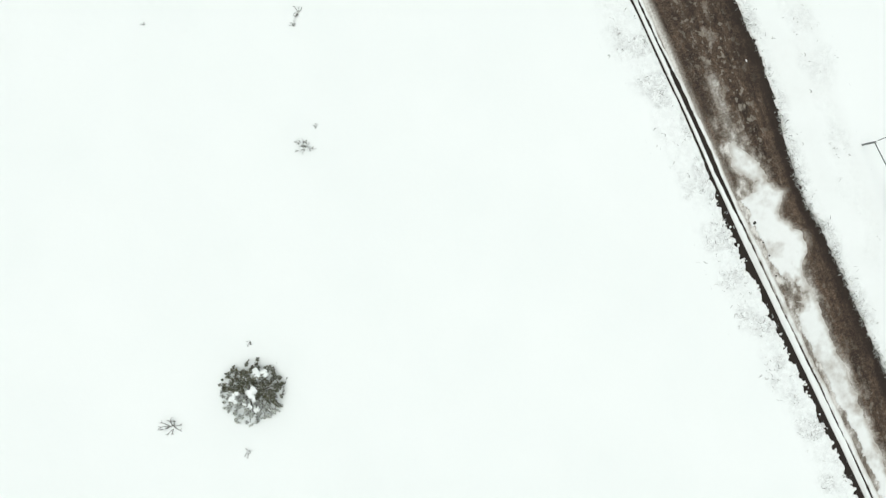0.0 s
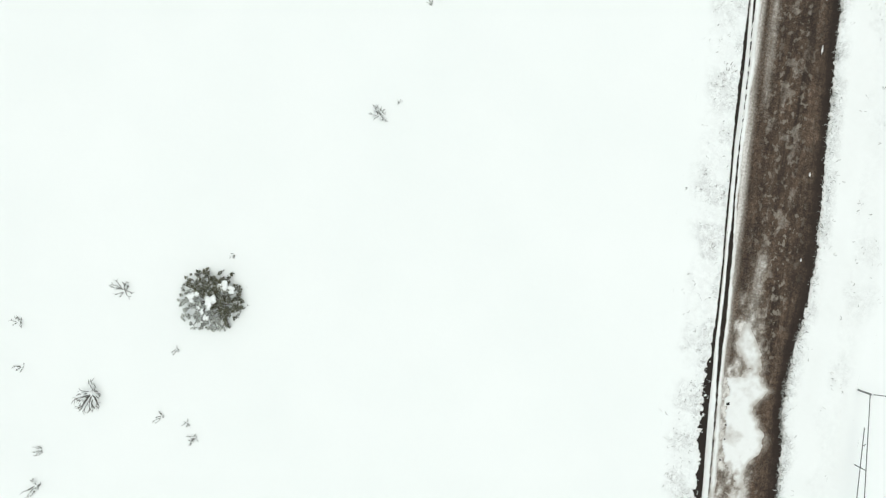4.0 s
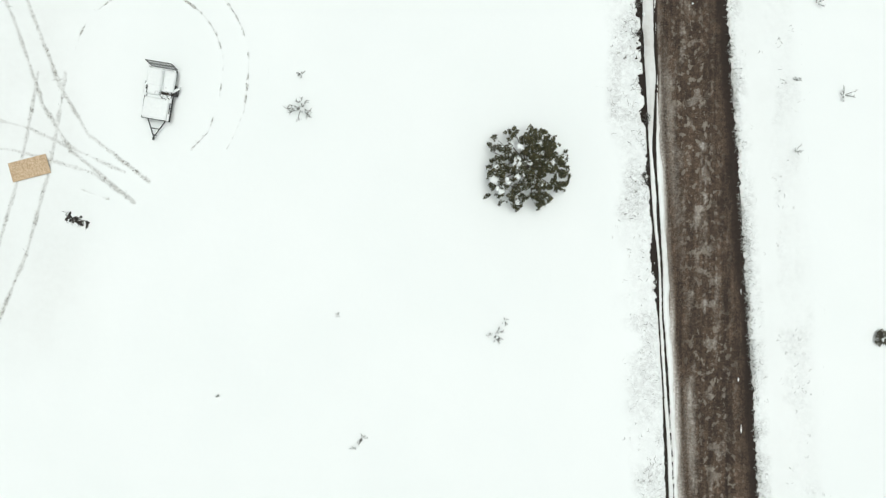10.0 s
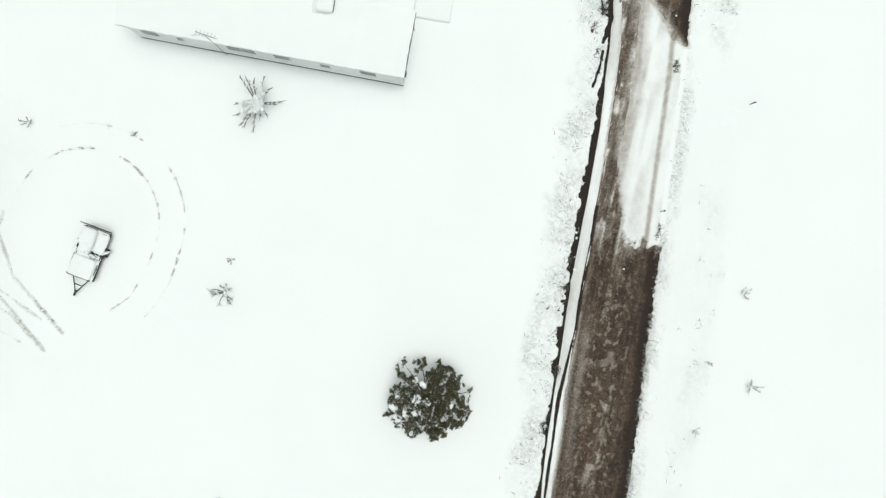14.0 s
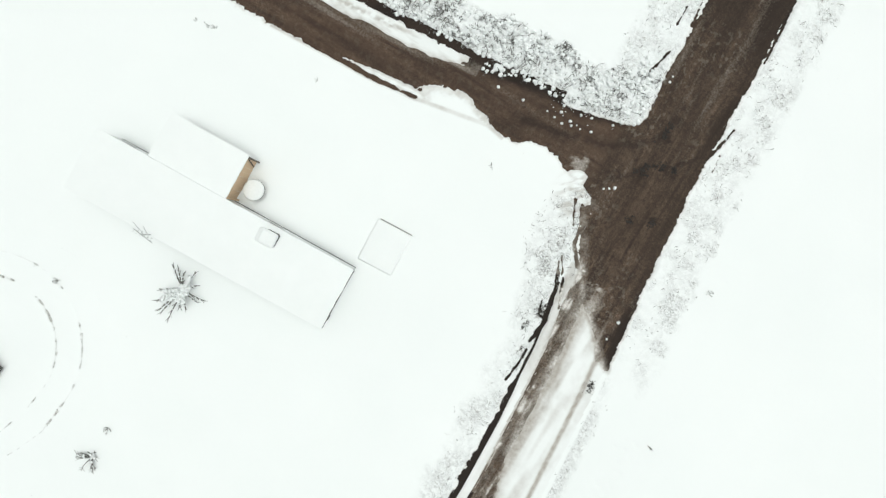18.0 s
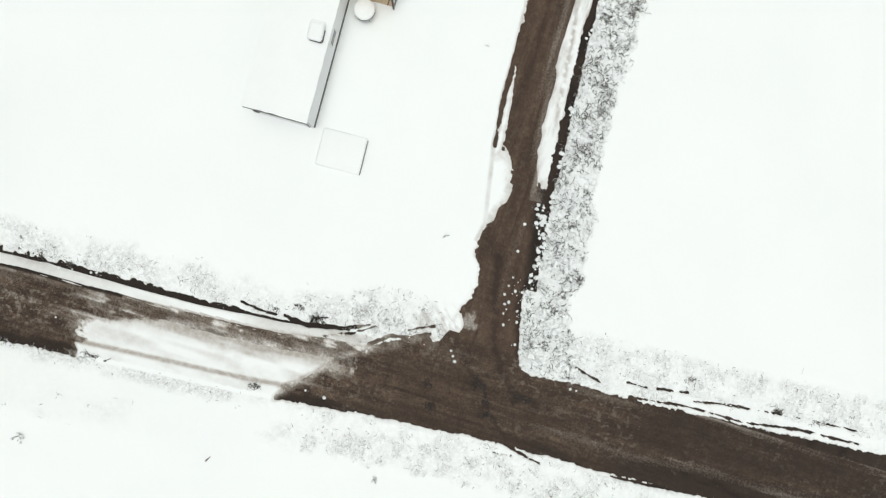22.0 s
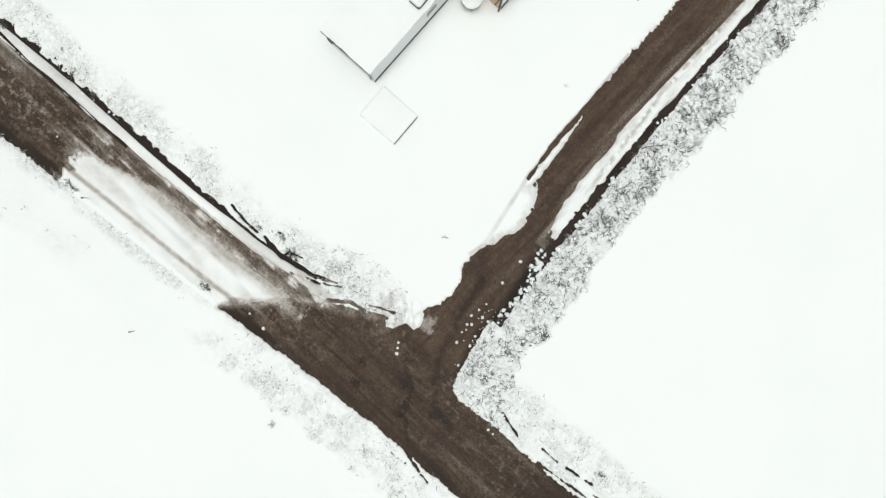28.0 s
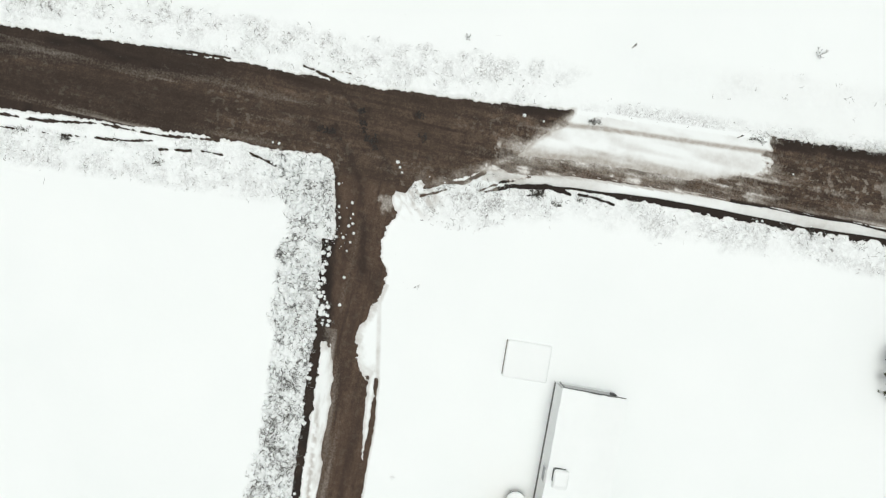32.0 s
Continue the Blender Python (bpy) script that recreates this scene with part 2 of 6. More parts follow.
    spots_y = np.maximum.reduce([bump(y, c, w) for c, w in ((-14.6, 0.9), (-6.6, 0.9), (-3.6, 0.6), (-0.3, 0.5), (-20.0, 0.5))])
    crumbs = 0.07 - np.abs(u - 0.88) * 0.5 - 0.16 * (1 - spots_y) - 0.11 * vnoise(x, y, 0.3, 92)
    crumbs = np.maximum(crumbs, 0.07 - np.abs(u - 0.36) * 0.7 - 0.16 * (1 - bump(y, 1.7, 0.9)) - 0.10 * vnoise(x, y, 0.3, 93))
    s_all = np.maximum.reduce([depth_s, pack_d, drift_d, bank_e, east_tail, crumbs])
    depth = np.where(south, s_all, depth)
    # side road: white windrow inside the north bank, bulge of snow at the south edge
    bank = np.interp(x, BANK_X, BANK_Y)
    nb = np.interp(x, SIDE_N_X, SIDE_N_Y)
    w_ridge = np.clip(np.minimum(np.minimum(y - nb - 0.22, bank - 0.16 - y) * 0.3 + 0.05 * fbm(x * 0.4, y, 0.6, 101, 3), (0.1 - x) * 0.05 + 0.02 * fbm(x, y, 0.5, 102, 3)), -0.12, 0.08)
    b_line = np.interp(x, (-30, -12, -9, -7, -1, 1, 4), (0.22, 0.20, 0.20, 0.30, 0.27, 0.20, 0.26)) * (1.0 + 0.35 * fbm(x, y * 0, 1.2, 104, 3)) - np.abs(y - bank - 0.09 * fbm(x, y, 0.35, 105, 4))
    side_n = np.where(b_line > 0, -0.06, np.maximum(w_ridge, np.where(y > bank, np.minimum(0.12, -b_line * 0.6), -0.12)))
    bulge = 1.0 - np.hypot((x - 0.6) / 2.3, (y - 44.45) / 1.1) + 0.3 * fbm(x, y, 1.3, 110, 5)
    mid2 = np.interp(x, (-7.5, -6.3, -4.9, -3.4, -2.3, -1.6), (43.52, 43.66, 43.8, 43.95, 44.05, 44.05))
    bulge2 = 1.6 * np.minimum(np.interp(x, (-7.6, -6.5, -1.6, -0.8), (0.0, 0.16, 0.32, 0.0)) - np.abs(y - mid2), (x + 7.6) * 0.6) + 0.10 * fbm(x, y, 0.5, 112, 4)
    side_s = np.maximum(np.clip((np.interp(x, SIDE_S_X, SIDE_S_Y) - y) * 0.35 + 0.3 * rough + 0.03 * fbm(x, y, 0.2, 114, 4), -0.12, 0.1), np.clip((np.maximum(bulge, bulge2) + 0.10 * fbm(x, y, 0.24, 115, 3)) * 0.11, -0.12, 0.06))
    corner = 1.0 - np.hypot((x - 10.1) / 0.75, (y - 44.9) / 0.45) + 0.25 * fbm(x, y, 0.5, 113, 3)
    s_side = np.where(y > 46.0, np.where(x < 6.5, side_n, depth), np.maximum(side_s, np.clip(corner * 0.08, -0.1, 0.05)))
    wgt = on_side & (x < 8.6)
    depth = np.where(wgt, s_side, np.where(on_side & (y < 46), np.maximum(depth, np.clip(corner * 0.08, -0.1, 0.05)), depth))
    # thin wheel ruts curving off the south stretch, off the east edge and along the north-west verge
    broken = step(0.06, 0.26, vnoise(x, y, 0.8, 121))
    shift = 0.07 * fbm(x, y, 0.5, 122, 3)
    cut = np.zeros_like(x)
    for points, width in RUTS:
        d = line_dist(x, y, points) + shift
        cut = np.maximum(cut, step(width * 1.7, width * 0.6, np.abs(d)) * broken)
    return depth - 0.2 * cut


def verge(x, y):
    """Weight of the rough strips beside the roads, where grass lifts the snow, 0 to 1."""
    q, u = x - dark(y), east(y) - x
    nw = np.interp(y, NWEST_Y, NWEST_X) - x
    hb = y - np.interp(x, BANK_X, BANK_Y)
    west = step(-2.9, -1.2, q) * step(-0.10, -0.4, q) * (y < 43)
    near_e = step(-1.3, -0.3, u) * step(0.0, -0.2, u) * (y < 44)
    far_e = step(-4.4, -3.2, u) * step(-1.9, -2.5, u) * 0.7 * (y < 32)
    north_e = step(-3.0, -1.8, u) * step(-0.1, -0.5, u) * step(36, 40, y)
    hedge = step(3.2, 2.6, hb) * step(0.1, 0.4, hb) * (x < 9.2) * (y > 40)
    north_w = step(3.9, 2.8, nw) * step(0.5, 1.1, nw) * step(50.5, 52, y)
    return np.maximum.reduce([west, near_e, far_e, north_e, hedge * 1.3, north_w])


# ---------------------------------------------------------------- tyre tracks across the yard
def circle_track(cx, cy, r, a0, a1):
    return [(cx + r * math.cos(radians(a)), cy + r * math.sin(radians(a))) for a in np.linspace(a0, a1, 28)]


TRACKS = (
    ([(-12.25, 10.78), (-11.96, 11.27), (-11.14, 13.24)] + circle_track(-17.0, 16.1, 6.15, -9, 128), 0.05, 0.72),
    ([(-14.46, 10.74), (-13.38, 11.9), (-12.69, 13.97)] + circle_track(-17.1, 16.0, 4.65, 0, 62), 0.052, 0.95),
    (circle_track(-17.1, 16.0, 4.65, 62, 168), 0.045, 0.92),
    (((-25.4, 21.5), (-24.8, 20.4), (-22.6, 14.6), (-20.9, 11.7), (-17.1, 8.75)), 0.18, 1.05),
    (((-26.4, 21.0), (-25.3, 18.3), (-23.7, 13.5), (-21.9, 10.6), (-18.0, 7.4)), 0.18, 1.05),
    (((-22.3, 15.5), (-22.8, 12.0), (-23.4, 9.0), (-24.7, 4.2), (-27.1, -1.6), (-28.6, -4.0)), 0.16, 0.95),
    (((-24.0, 15.5), (-24.6, 12.0), (-25.4, 8.3), (-26.2, 5.5), (-27.3, 1.9), (-28.5, -0.7)), 0.16, 0.95),
    (((-29.0, 13.1), (-24.5, 12.0), (-21.5, 10.6), (-18.6, 9.3)), 0.16, 0.88),
    (((-29.0, 11.0), (-25.4, 10.6), (-20.7, 9.3), (-18.2, 7.6)), 0.16, 0.88),
    (((-21.3, 8.2), (-19.6, 7.6)), 0.09, 0.9),
)


def track_mark(x, y):
    """How far tyres have bared the grass, 0 to 1."""
    total = np.zeros_like(x)
    for points, width, strength in TRACKS:
        best = line_dist(x, y, points)
        best = best + 0.05 * fbm(x, y, 0.8, 165, 2)
        dash = step(0.15, 0.45, vnoise(x, y, 1.3, 167)) * (0.55 + 0.9 * step(0.4, 0.65, vnoise(x, y, 0.24, 169))) if len(points) > 20 else 0.50 + 0.25 * vnoise(x, y, 0.9, 168) + 0.6 * step(0.16, 0.02, np.abs(fbm(x, y, 0.5, 163, 3))) * step(0.35, 0.6, vnoise(x, y, 0.7, 164))
        strength = strength * dash
        total = np.maximum(total, strength * bump(best, 0, width))
    return total


# ---------------------------------------------------------------- materials
def node_mat(name):
    m = bpy.data.materials.new(name)
    m.use_nodes = True
    nt = m.node_tree
    return m, nt.nodes, nt.links, nt.nodes["Principled BSDF"]


def tex_noise(n, l, scale, detail=4.0, rough=0.6, vec=None):
    t = n.new("ShaderNodeTexNoise")
    t.inputs["Scale"].default_value, t.inputs["Detail"].default_value, t.inputs["Roughness"].default_value = scale, detail, rough
    if vec is not None:
        l.new(vec, t.inputs["Vector"])
    return t


def ramp(n, l, src, stops):
    r = n.new("ShaderNodeValToRGB")
    els = r.color_ramp.elements
    while len(els) < len(stops):
        els.new(0.5)
    for e, (p, c) in zip(els, stops):
        e.position = p
        e.color = (c[0], c[1], c[2], 1.0)
    l.new(src, r.inputs["Fac"])
    return r


def mix(n, l, fac, a, b):
    x = n.new("ShaderNodeMix")
    x.data_type = "RGBA"
    if isinstance(fac, float):
        x.inputs["Factor"].default_value = fac
    else:
        l.new(fac, x.inputs["Factor"])
    for src, sock in ((a, x.inputs[6]), (b, x.inputs[7])):
        if isinstance(src, tuple):
            sock.default_value = (*src, 1.0)
        else:
            l.new(src, sock)
    return x.outputs[2]


def math_node(n, l, op, a, b=0.0):
    x = n.new("ShaderNodeMath")
    x.operation = op
    for src, sock in ((a, x.inputs[0]), (b, x.inputs[1])):
        if isinstance(src, (int, float)):
            sock.default_value = src
        else:
            l.new(src, sock)
    return x.outputs[0]


def add_bump(n, l, bsdf, src, strength=0.3, distance=0.02):
    b = n.new("ShaderNodeBump")
    b.inputs["Strength"].default_value, b.inputs["Distance"].default_value = strength, distance
    l.new(src, b.inputs["Height"])
    l.new(b.outputs["Normal"], bsdf.inputs["Normal"])


def coords(n):
    return n.new("ShaderNodeTexCoord").outputs["Object"]


def simple(name, c1, c2, scale, rough=0.8, metal=0.0, bump_d=0.004, detail=5.0):
    m, n, l, b = node_mat(name)
    t = tex_noise(n, l, scale, detail, 0.65, coords(n))
    r = ramp(n, l, t.outputs["Fac"], ((0.3, c1), (0.7, c2)))
    l.new(r.outputs["Color"], b.inputs["Base Color"])
    b.inputs["Roughness"].default_value, b.inputs["Metallic"].default_value = rough, metal
    add_bump(n, l, b, t.outputs["Fac"], 0.5, bump_d)
    return m


def make_snow_mat():
    m, n, l, b = node_mat("snow")
    vec = coords(n)
    fine, broad = tex_noise(n, l, 5.0, 6.0, 0.6, vec), tex_noise(n, l, 0.12, 3.0, 0.5, vec)
    base = ramp(n, l, broad.outputs["Fac"], ((0.3, (0.86, 0.885, 0.88)), (0.7, (0.885, 0.905, 0.90))))
    at = n.new("ShaderNodeAttribute")
    at.attribute_name = "bare"
    speck = tex_noise(n, l, 9.0, 5.0, 0.7, vec)
    grass = ramp(n, l, speck.outputs["Fac"], ((0.38, (0.10, 0.095, 0.08)), (0.55, (0.55, 0.55, 0.52)), (0.7, (0.8, 0.81, 0.8))))
    clump = tex_noise(n, l, 0.9, 4.0, 0.7, vec)
    k = math_node(n, l, "MULTIPLY", at.outputs["Fac"], math_node(n, l, "ADD", clump.outputs["Fac"], 0.35))
    kk = ramp(n, l, k, ((0.22, (0, 0, 0)), (0.85, (1, 1, 1))))
    dirt = n.new("ShaderNodeAttribute")
    dirt.attribute_name = "dirt_shade"
    c1 = mix(n, l, kk.outputs["Color"], base.outputs["Color"], grass.outputs["Color"])
    # matted dead grass and brush between lumps of snow, and the lumps' own shading
    mat = n.new("ShaderNodeAttribute")
    mat.attribute_name = "matted"
    near_m = ramp(n, l, mat.outputs["Fac"], ((0.02, (0, 0, 0)), (0.30, (1, 1, 1))))
    tone = ramp(n, l, mat.outputs["Fac"], ((0.1, (0.66, 0.675, 0.67)), (0.5, (0.50, 0.505, 0.50)), (1.0, (0.20, 0.20, 0.195))))
    # soft grey mottling: relief shading of the snow lumps put into the colour
    heave = tex_noise(n, l, 3.4, 3.0, 0.55, vec)
    heave.inputs["Distortion"].default_value = 0.6
    lump_shade = ramp(n, l, heave.outputs["Fac"], ((0.42, (1, 1, 1)), (0.60, (0, 0, 0))))
    c1 = mix(n, l, math_node(n, l, "MULTIPLY", math_node(n, l, "MULTIPLY", lump_shade.outputs["Color"], near_m.outputs["Color"]), 0.5), c1, (0.66, 0.675, 0.67))
    for size, warp_by, thin, hold in ((2.4, 1.6, 0.034, 0.46), (4.4, 1.2, 0.045, 0.47)):
        curl = tex_noise(n, l, size, 3.0, 0.55, vec)
        curl.inputs["Distortion"].default_value = warp_by
        off = math_node(n, l, "ABSOLUTE", math_node(n, l, "SUBTRACT", curl.outputs["Fac"], 0.5))
        stem = ramp(n, l, off, ((0.0, (1, 1, 1)), (thin, (0, 0, 0))))
        patch = tex_noise(n, l, size * 0.9, 3.0, 0.6, vec)
        keep = ramp(n, l, math_node(n, l, "ADD", patch.outputs["Fac"], math_node(n, l, "MULTIPLY", mat.outputs["Fac"], 0.13)), ((hold, (0, 0, 0)), (hold + 0.14, (1, 1, 1))))
        fac = math_node(n, l, "MULTIPLY", math_node(n, l, "MULTIPLY", stem.outputs["Color"], keep.outputs["Color"]), near_m.outputs["Color"])
        c1 = mix(n, l, fac, c1, tone.outputs["Color"])
    deep = tex_noise(n, l, 1.6, 4.0, 0.65, vec)
    pk = ramp(n, l, math_node(n, l, "ADD", deep.outputs["Fac"], math_node(n, l, "MULTIPLY", mat.outputs["Fac"], 0.12)), ((0.70, (0, 0, 0)), (0.78, (1, 1, 1))))
    c1 = mix(n, l, math_node(n, l, "MULTIPLY", pk.outputs["Color"], near_m.outputs["Color"]), c1, (0.16, 0.155, 0.145))
    # brownish tint for dirt in the snow and for the drift's painted soft shading
    stain = tex_noise(n, l, 2.4, 5.0, 0.65, vec)
    dk = math_node(n, l, "MULTIPLY", dirt.outputs["Fac"], math_node(n, l, "ADD", stain.outputs["Fac"], 0.25))
    c2 = mix(n, l, dk, c1, (0.40, 0.365, 0.325))
    l.new(c2, b.inputs["Base Color"])
    b.inputs["Roughness"].default_value = 0.75
    b.inputs["Specular IOR Level"].default_value = 0.2
    add_bump(n, l, b, fine.outputs["Fac"], 0.25, 0.02)
    return m


def make_dirt_mat():
    m, n, l, b = node_mat("wet_gravel")
    vec = coords(n)
    grit, blot = tex_noise(n, l, 14.0, 7.0, 0.75, vec), tex_noise(n, l, 1.1, 5.0, 0.65, vec)
    brown = ramp(n, l, grit.outputs["Fac"], ((0.36, (0.034, 0.024, 0.017)), (0.5, (0.061, 0.0425, 0.031)), (0.64, (0.118, 0.092, 0.070))))
    tone = ramp(n, l, blot.outputs["Fac"], ((0.38, (0.72, 0.69, 0.67)), (0.62, (1.2, 1.16, 1.13))))
    mul = n.new("ShaderNodeMix")
    mul.data_type, mul.blend_type = "RGBA", "MULTIPLY"
    mul.inputs["Factor"].default_value = 1.0
    l.new(brown.outputs["Color"], mul.inputs[6])
    l.new(tone.outputs["Color"], mul.inputs[7])
    lumps = tex_noise(n, l, 4.5, 5.0, 0.7, vec)
    tone2 = ramp(n, l, lumps.outputs["Fac"], ((0.36, (0.62, 0.61, 0.60)), (0.5, (1.0, 1.0, 1.0)), (0.66, (1.5, 1.46, 1.42))))
    mul2 = n.new("ShaderNodeMix")
    mul2.data_type, mul2.blend_type = "RGBA", "MULTIPLY"
    mul2.inputs["Factor"].default_value = 1.0
    l.new(mul.outputs[2], mul2.inputs[6])
    l.new(tone2.outputs["Color"], mul2.inputs[7])
    # wheel-drawn streaks along whichever road this is
    way = n.new("ShaderNodeAttribute")
    way.attribute_name = "side"
    fields = []
    for sx, sy in ((1.0, 0.10), (0.10, 1.0)):
        mp = n.new("ShaderNodeMapping")
        mp.inputs["Scale"].default_value = (sx, sy, 1.0)
        l.new(vec, mp.inputs["Vector"])
        fields.append((tex_noise(n, l, 5.5, 8.0, 0.72, mp.outputs["Vector"]), tex_noise(n, l, 1.4, 4.0, 0.6, mp.outputs["Vector"])))
    pick = []
    for k in (0, 1):
        mx = n.new("ShaderNodeMix")
        mx.data_type = "FLOAT"
        l.new(way.outputs["Fac"], mx.inputs[0])
        l.new(fields[0][k].outputs["Fac"], mx.inputs[2])
        l.new(fields[1][k].outputs["Fac"], mx.inputs[3])
        pick.append(mx.outputs[0])
    tone3 = ramp(n, l, pick[0], ((0.36, (0.80, 0.78, 0.77)), (0.5, (1.0, 1.0, 1.0)), (0.64, (1.25, 1.23, 1.21))))
    tone4 = ramp(n, l, pick[1], ((0.36, (0.66, 0.64, 0.63)), (0.64, (1.35, 1.33, 1.31))))
    last = mul2.outputs[2]
    for tone_n in (tone3, tone4):
        mm = n.new("ShaderNodeMix")
        mm.data_type, mm.blend_type = "RGBA", "MULTIPLY"
        mm.inputs["Factor"].default_value = 1.0
        l.new(last, mm.inputs[6])
        l.new(tone_n.outputs["Color"], mm.inputs[7])
        last = mm.outputs[2]
    # the side road and the junction are rolled flatter and more even
    calm = n.new("ShaderNodeAttribute")
    calm.attribute_name = "calm"
    even = mix(n, l, way.outputs["Fac"], (0.066, 0.0440, 0.0305), (0.078, 0.0480, 0.0325))
    last = mix(n, l, calm.outputs["Fac"], last, even)
    # pale chips of half-melted ice pressed into the gravel
    chip_n = n.new("ShaderNodeAttribute")
    chip_n.attribute_name = "chips"
    mp = n.new("ShaderNodeMapping")
    mp.inputs["Scale"].default_value = (1.0, 0.75, 1.0)
    l.new(vec, mp.inputs["Vector"])
    chip_t = tex_noise(n, l, 2.8, 6.0, 0.60, mp.outputs["Vector"])
    chip_f = ramp(n, l, chip_t.outputs["Fac"], ((0.555, (0, 0, 0)), (0.59, (1, 1, 1))))
    chip_k = math_node(n, l, "MULTIPLY", chip_f.outputs["Color"], chip_n.outputs["Fac"])
    last = mix(n, l, chip_k, last, (0.25, 0.22, 0.18))
    wet = n.new("ShaderNodeAttribute")
    wet.attribute_name = "wet"
    c0 = mix(n, l, wet.outputs["Fac"], last, (0.019, 0.0125, 0.0095))
    sl = n.new("ShaderNodeAttribute")
    sl.attribute_name = "slush"
    speck = tex_noise(n, l, 7.0, 6.0, 0.72, vec)
    k = math_node(n, l, "ADD", sl.outputs["Fac"], math_node(n, l, "MULTIPLY", math_node(n, l, "SUBTRACT", speck.outputs["Fac"], 0.5), 0.9))
    kk = ramp(n, l, k, ((0.12, (0, 0, 0)), (1.0, (1, 1, 1))))
    tint = ramp(n, l, k, ((0.15, (0.24, 0.20, 0.16)), (0.55, (0.42, 0.385, 0.34)), (0.95, (0.70, 0.68, 0.65))))
    c1 = mix(n, l, kk.outputs["Color"], c0, tint.outputs["Color"])
    l.new(c1, b.inputs["Base Color"])
    b.inputs["Roughness"].default_value = 0.75
    b.inputs["Specular IOR Level"].default_value = 0.25
    add_bump(n, l, b, grit.outputs["Fac"], 0.5, 0.02)
    return m


SNOW = make_snow_mat()
DIRT = make_dirt_mat()


# ---------------------------------------------------------------- ground, roads and snow cover
def mesh_object(name, verts, faces, material, parent=None, attrs=None):
    me = bpy.data.meshes.new(name)
    me.from_pydata(verts if isinstance(verts, list) else verts.tolist(), [], faces if isinstance(faces, list) else faces.tolist())
    me.materials.append(material)
    for key, values in (attrs or {}).items():
        a = me.attributes.new(key, "FLOAT", "POINT")
        a.data.foreach_set("value", np.asarray(values, dtype=np.float32))
    me.update()
    ob = new(name, me)
    if parent is not None:
        ob.parent = parent
    return ob


def is_fine(cx, cy):
    near_main = (cx > dark(cy) - 3.0) & (cx < east(cy) + 4.6) & (cy > -56) & (cy < 82)
    near_north = (cx > np.interp(cy, NWEST_Y, NWEST_X) - 4.2) & (cx < east(cy) + 3.6) & (cy > 36) & (cy < 82)
    near_side = (cx > -36) & (cx < 13) & (cy > np.interp(cx, SIDE_S_X, SIDE_S_Y) - 1.2) & (cy < np.interp(cx, BANK_X, BANK_Y) + 3.6)
    near_yard = (cx > -30) & (cx < -9.5) & (cy > -6) & (cy < 24)
    return near_main | near_north | near_side, near_yard


COARSE = 0.6
GX, GY = np.arange(-60, 60, COARSE), np.arange(-75, 99, COARSE)
CX, CY = (a.ravel() for a in np.meshgrid(GX + COARSE / 2, GY + COARSE / 2, indexing="ij"))
FINE, YARD = is_fine(CX, CY)
YARD = YARD & ~FINE
PLAIN = ~FINE & ~YARD


def cells(mask, cuts):
    """Quads of the chosen coarse cells, each cut cuts x cuts times, with shared corners: places and faces."""
    x0, y0 = np.round((CX[mask] - COARSE / 2 + 60) / COARSE).astype(int) * cuts, np.round((CY[mask] - COARSE / 2 + 75) / COARSE).astype(int) * cuts
    i, j = (a.ravel() for a in np.meshgrid(np.arange(cuts), np.arange(cuts), indexing="ij"))
    qx, qy = (x0[:, None] + i).ravel(), (y0[:, None] + j).ravel()
    big = 100000
    corner = np.stack([qx * big + qy, (qx + 1) * big + qy, (qx + 1) * big + qy + 1, qx * big + qy + 1], 1)
    keys, faces = np.unique(corner, return_inverse=True)
    faces = faces.reshape(-1, 4)
    return (keys // big) * COARSE / cuts - 60, (keys % big) * COARSE / cuts - 75, faces


def rolling(x, y):
    return 0.05 * fbm(x, y, 9.0, 150, 3) + 0.012 * fbm(x, y, 1.4, 155, 3)


def patchy(x, y, size, seed, lo, hi):
    return step(lo, hi, vnoise(x, y, size, seed))


def w_west(x, y):
    q = x - dark(y) + 0.5 * fbm(x, y, 2.2, 502, 3) * step(-0.4, -1.2, x - dark(y))
    return step(-2.9, -1.0, q) * step(0.0, -0.25, q) * (0.30 + 0.70 * patchy(x, y, 1.2, 500, 0.40, 0.75)) * np.interp(y, (-60, -18, 0, 6, 22, 30, 44), (0.9, 0.6, 0.55, 0.9, 0.8, 0.9, 1.0))


def w_east(x, y):
    u = east(y) - x
    near = step(-1.2, -0.1, u) * step(0.05, -0.05, u) * 0.8
    v = u + 0.6 * fbm(x, y, 2.0, 513, 3)
    far = step(-4.3, -3.2, v) * step(-1.8, -2.5, v) * (0.08 + 0.20 * patchy(x, y, 1.6, 510, 0.35, 0.8))
    return np.where(y < 40, np.maximum(step(40, 30, y) * near * (0.3 + 0.7 * patchy(x, y, 1.2, 511, 0.3, 0.6)), far * step(31, 22, y)), 0)


def w_north_e(x, y):
    u = east(y) - x + 0.5 * fbm(x, y, 1.6, 522, 3) * step(-0.6, -1.4, east(y) - x)
    return step(-3.4, -2.4, u) * (0.45 + 0.55 * step(-0.9, -1.7, u)) * (u < -0.15) * step(33, 41, y) * (0.30 + 0.70 * patchy(x, y, 0.8, 520, 0.40, 0.8)) * 0.75


def w_north_w(x, y):
    nw = np.interp(y, NWEST_Y, NWEST_X) - x
    return step(3.9, 2.9, nw) * step(0.7, 1.2, nw) * step(50.5, 52.5, y) * (0.2 + 0.5 * patchy(x, y, 0.7, 530, 0.35, 0.7))


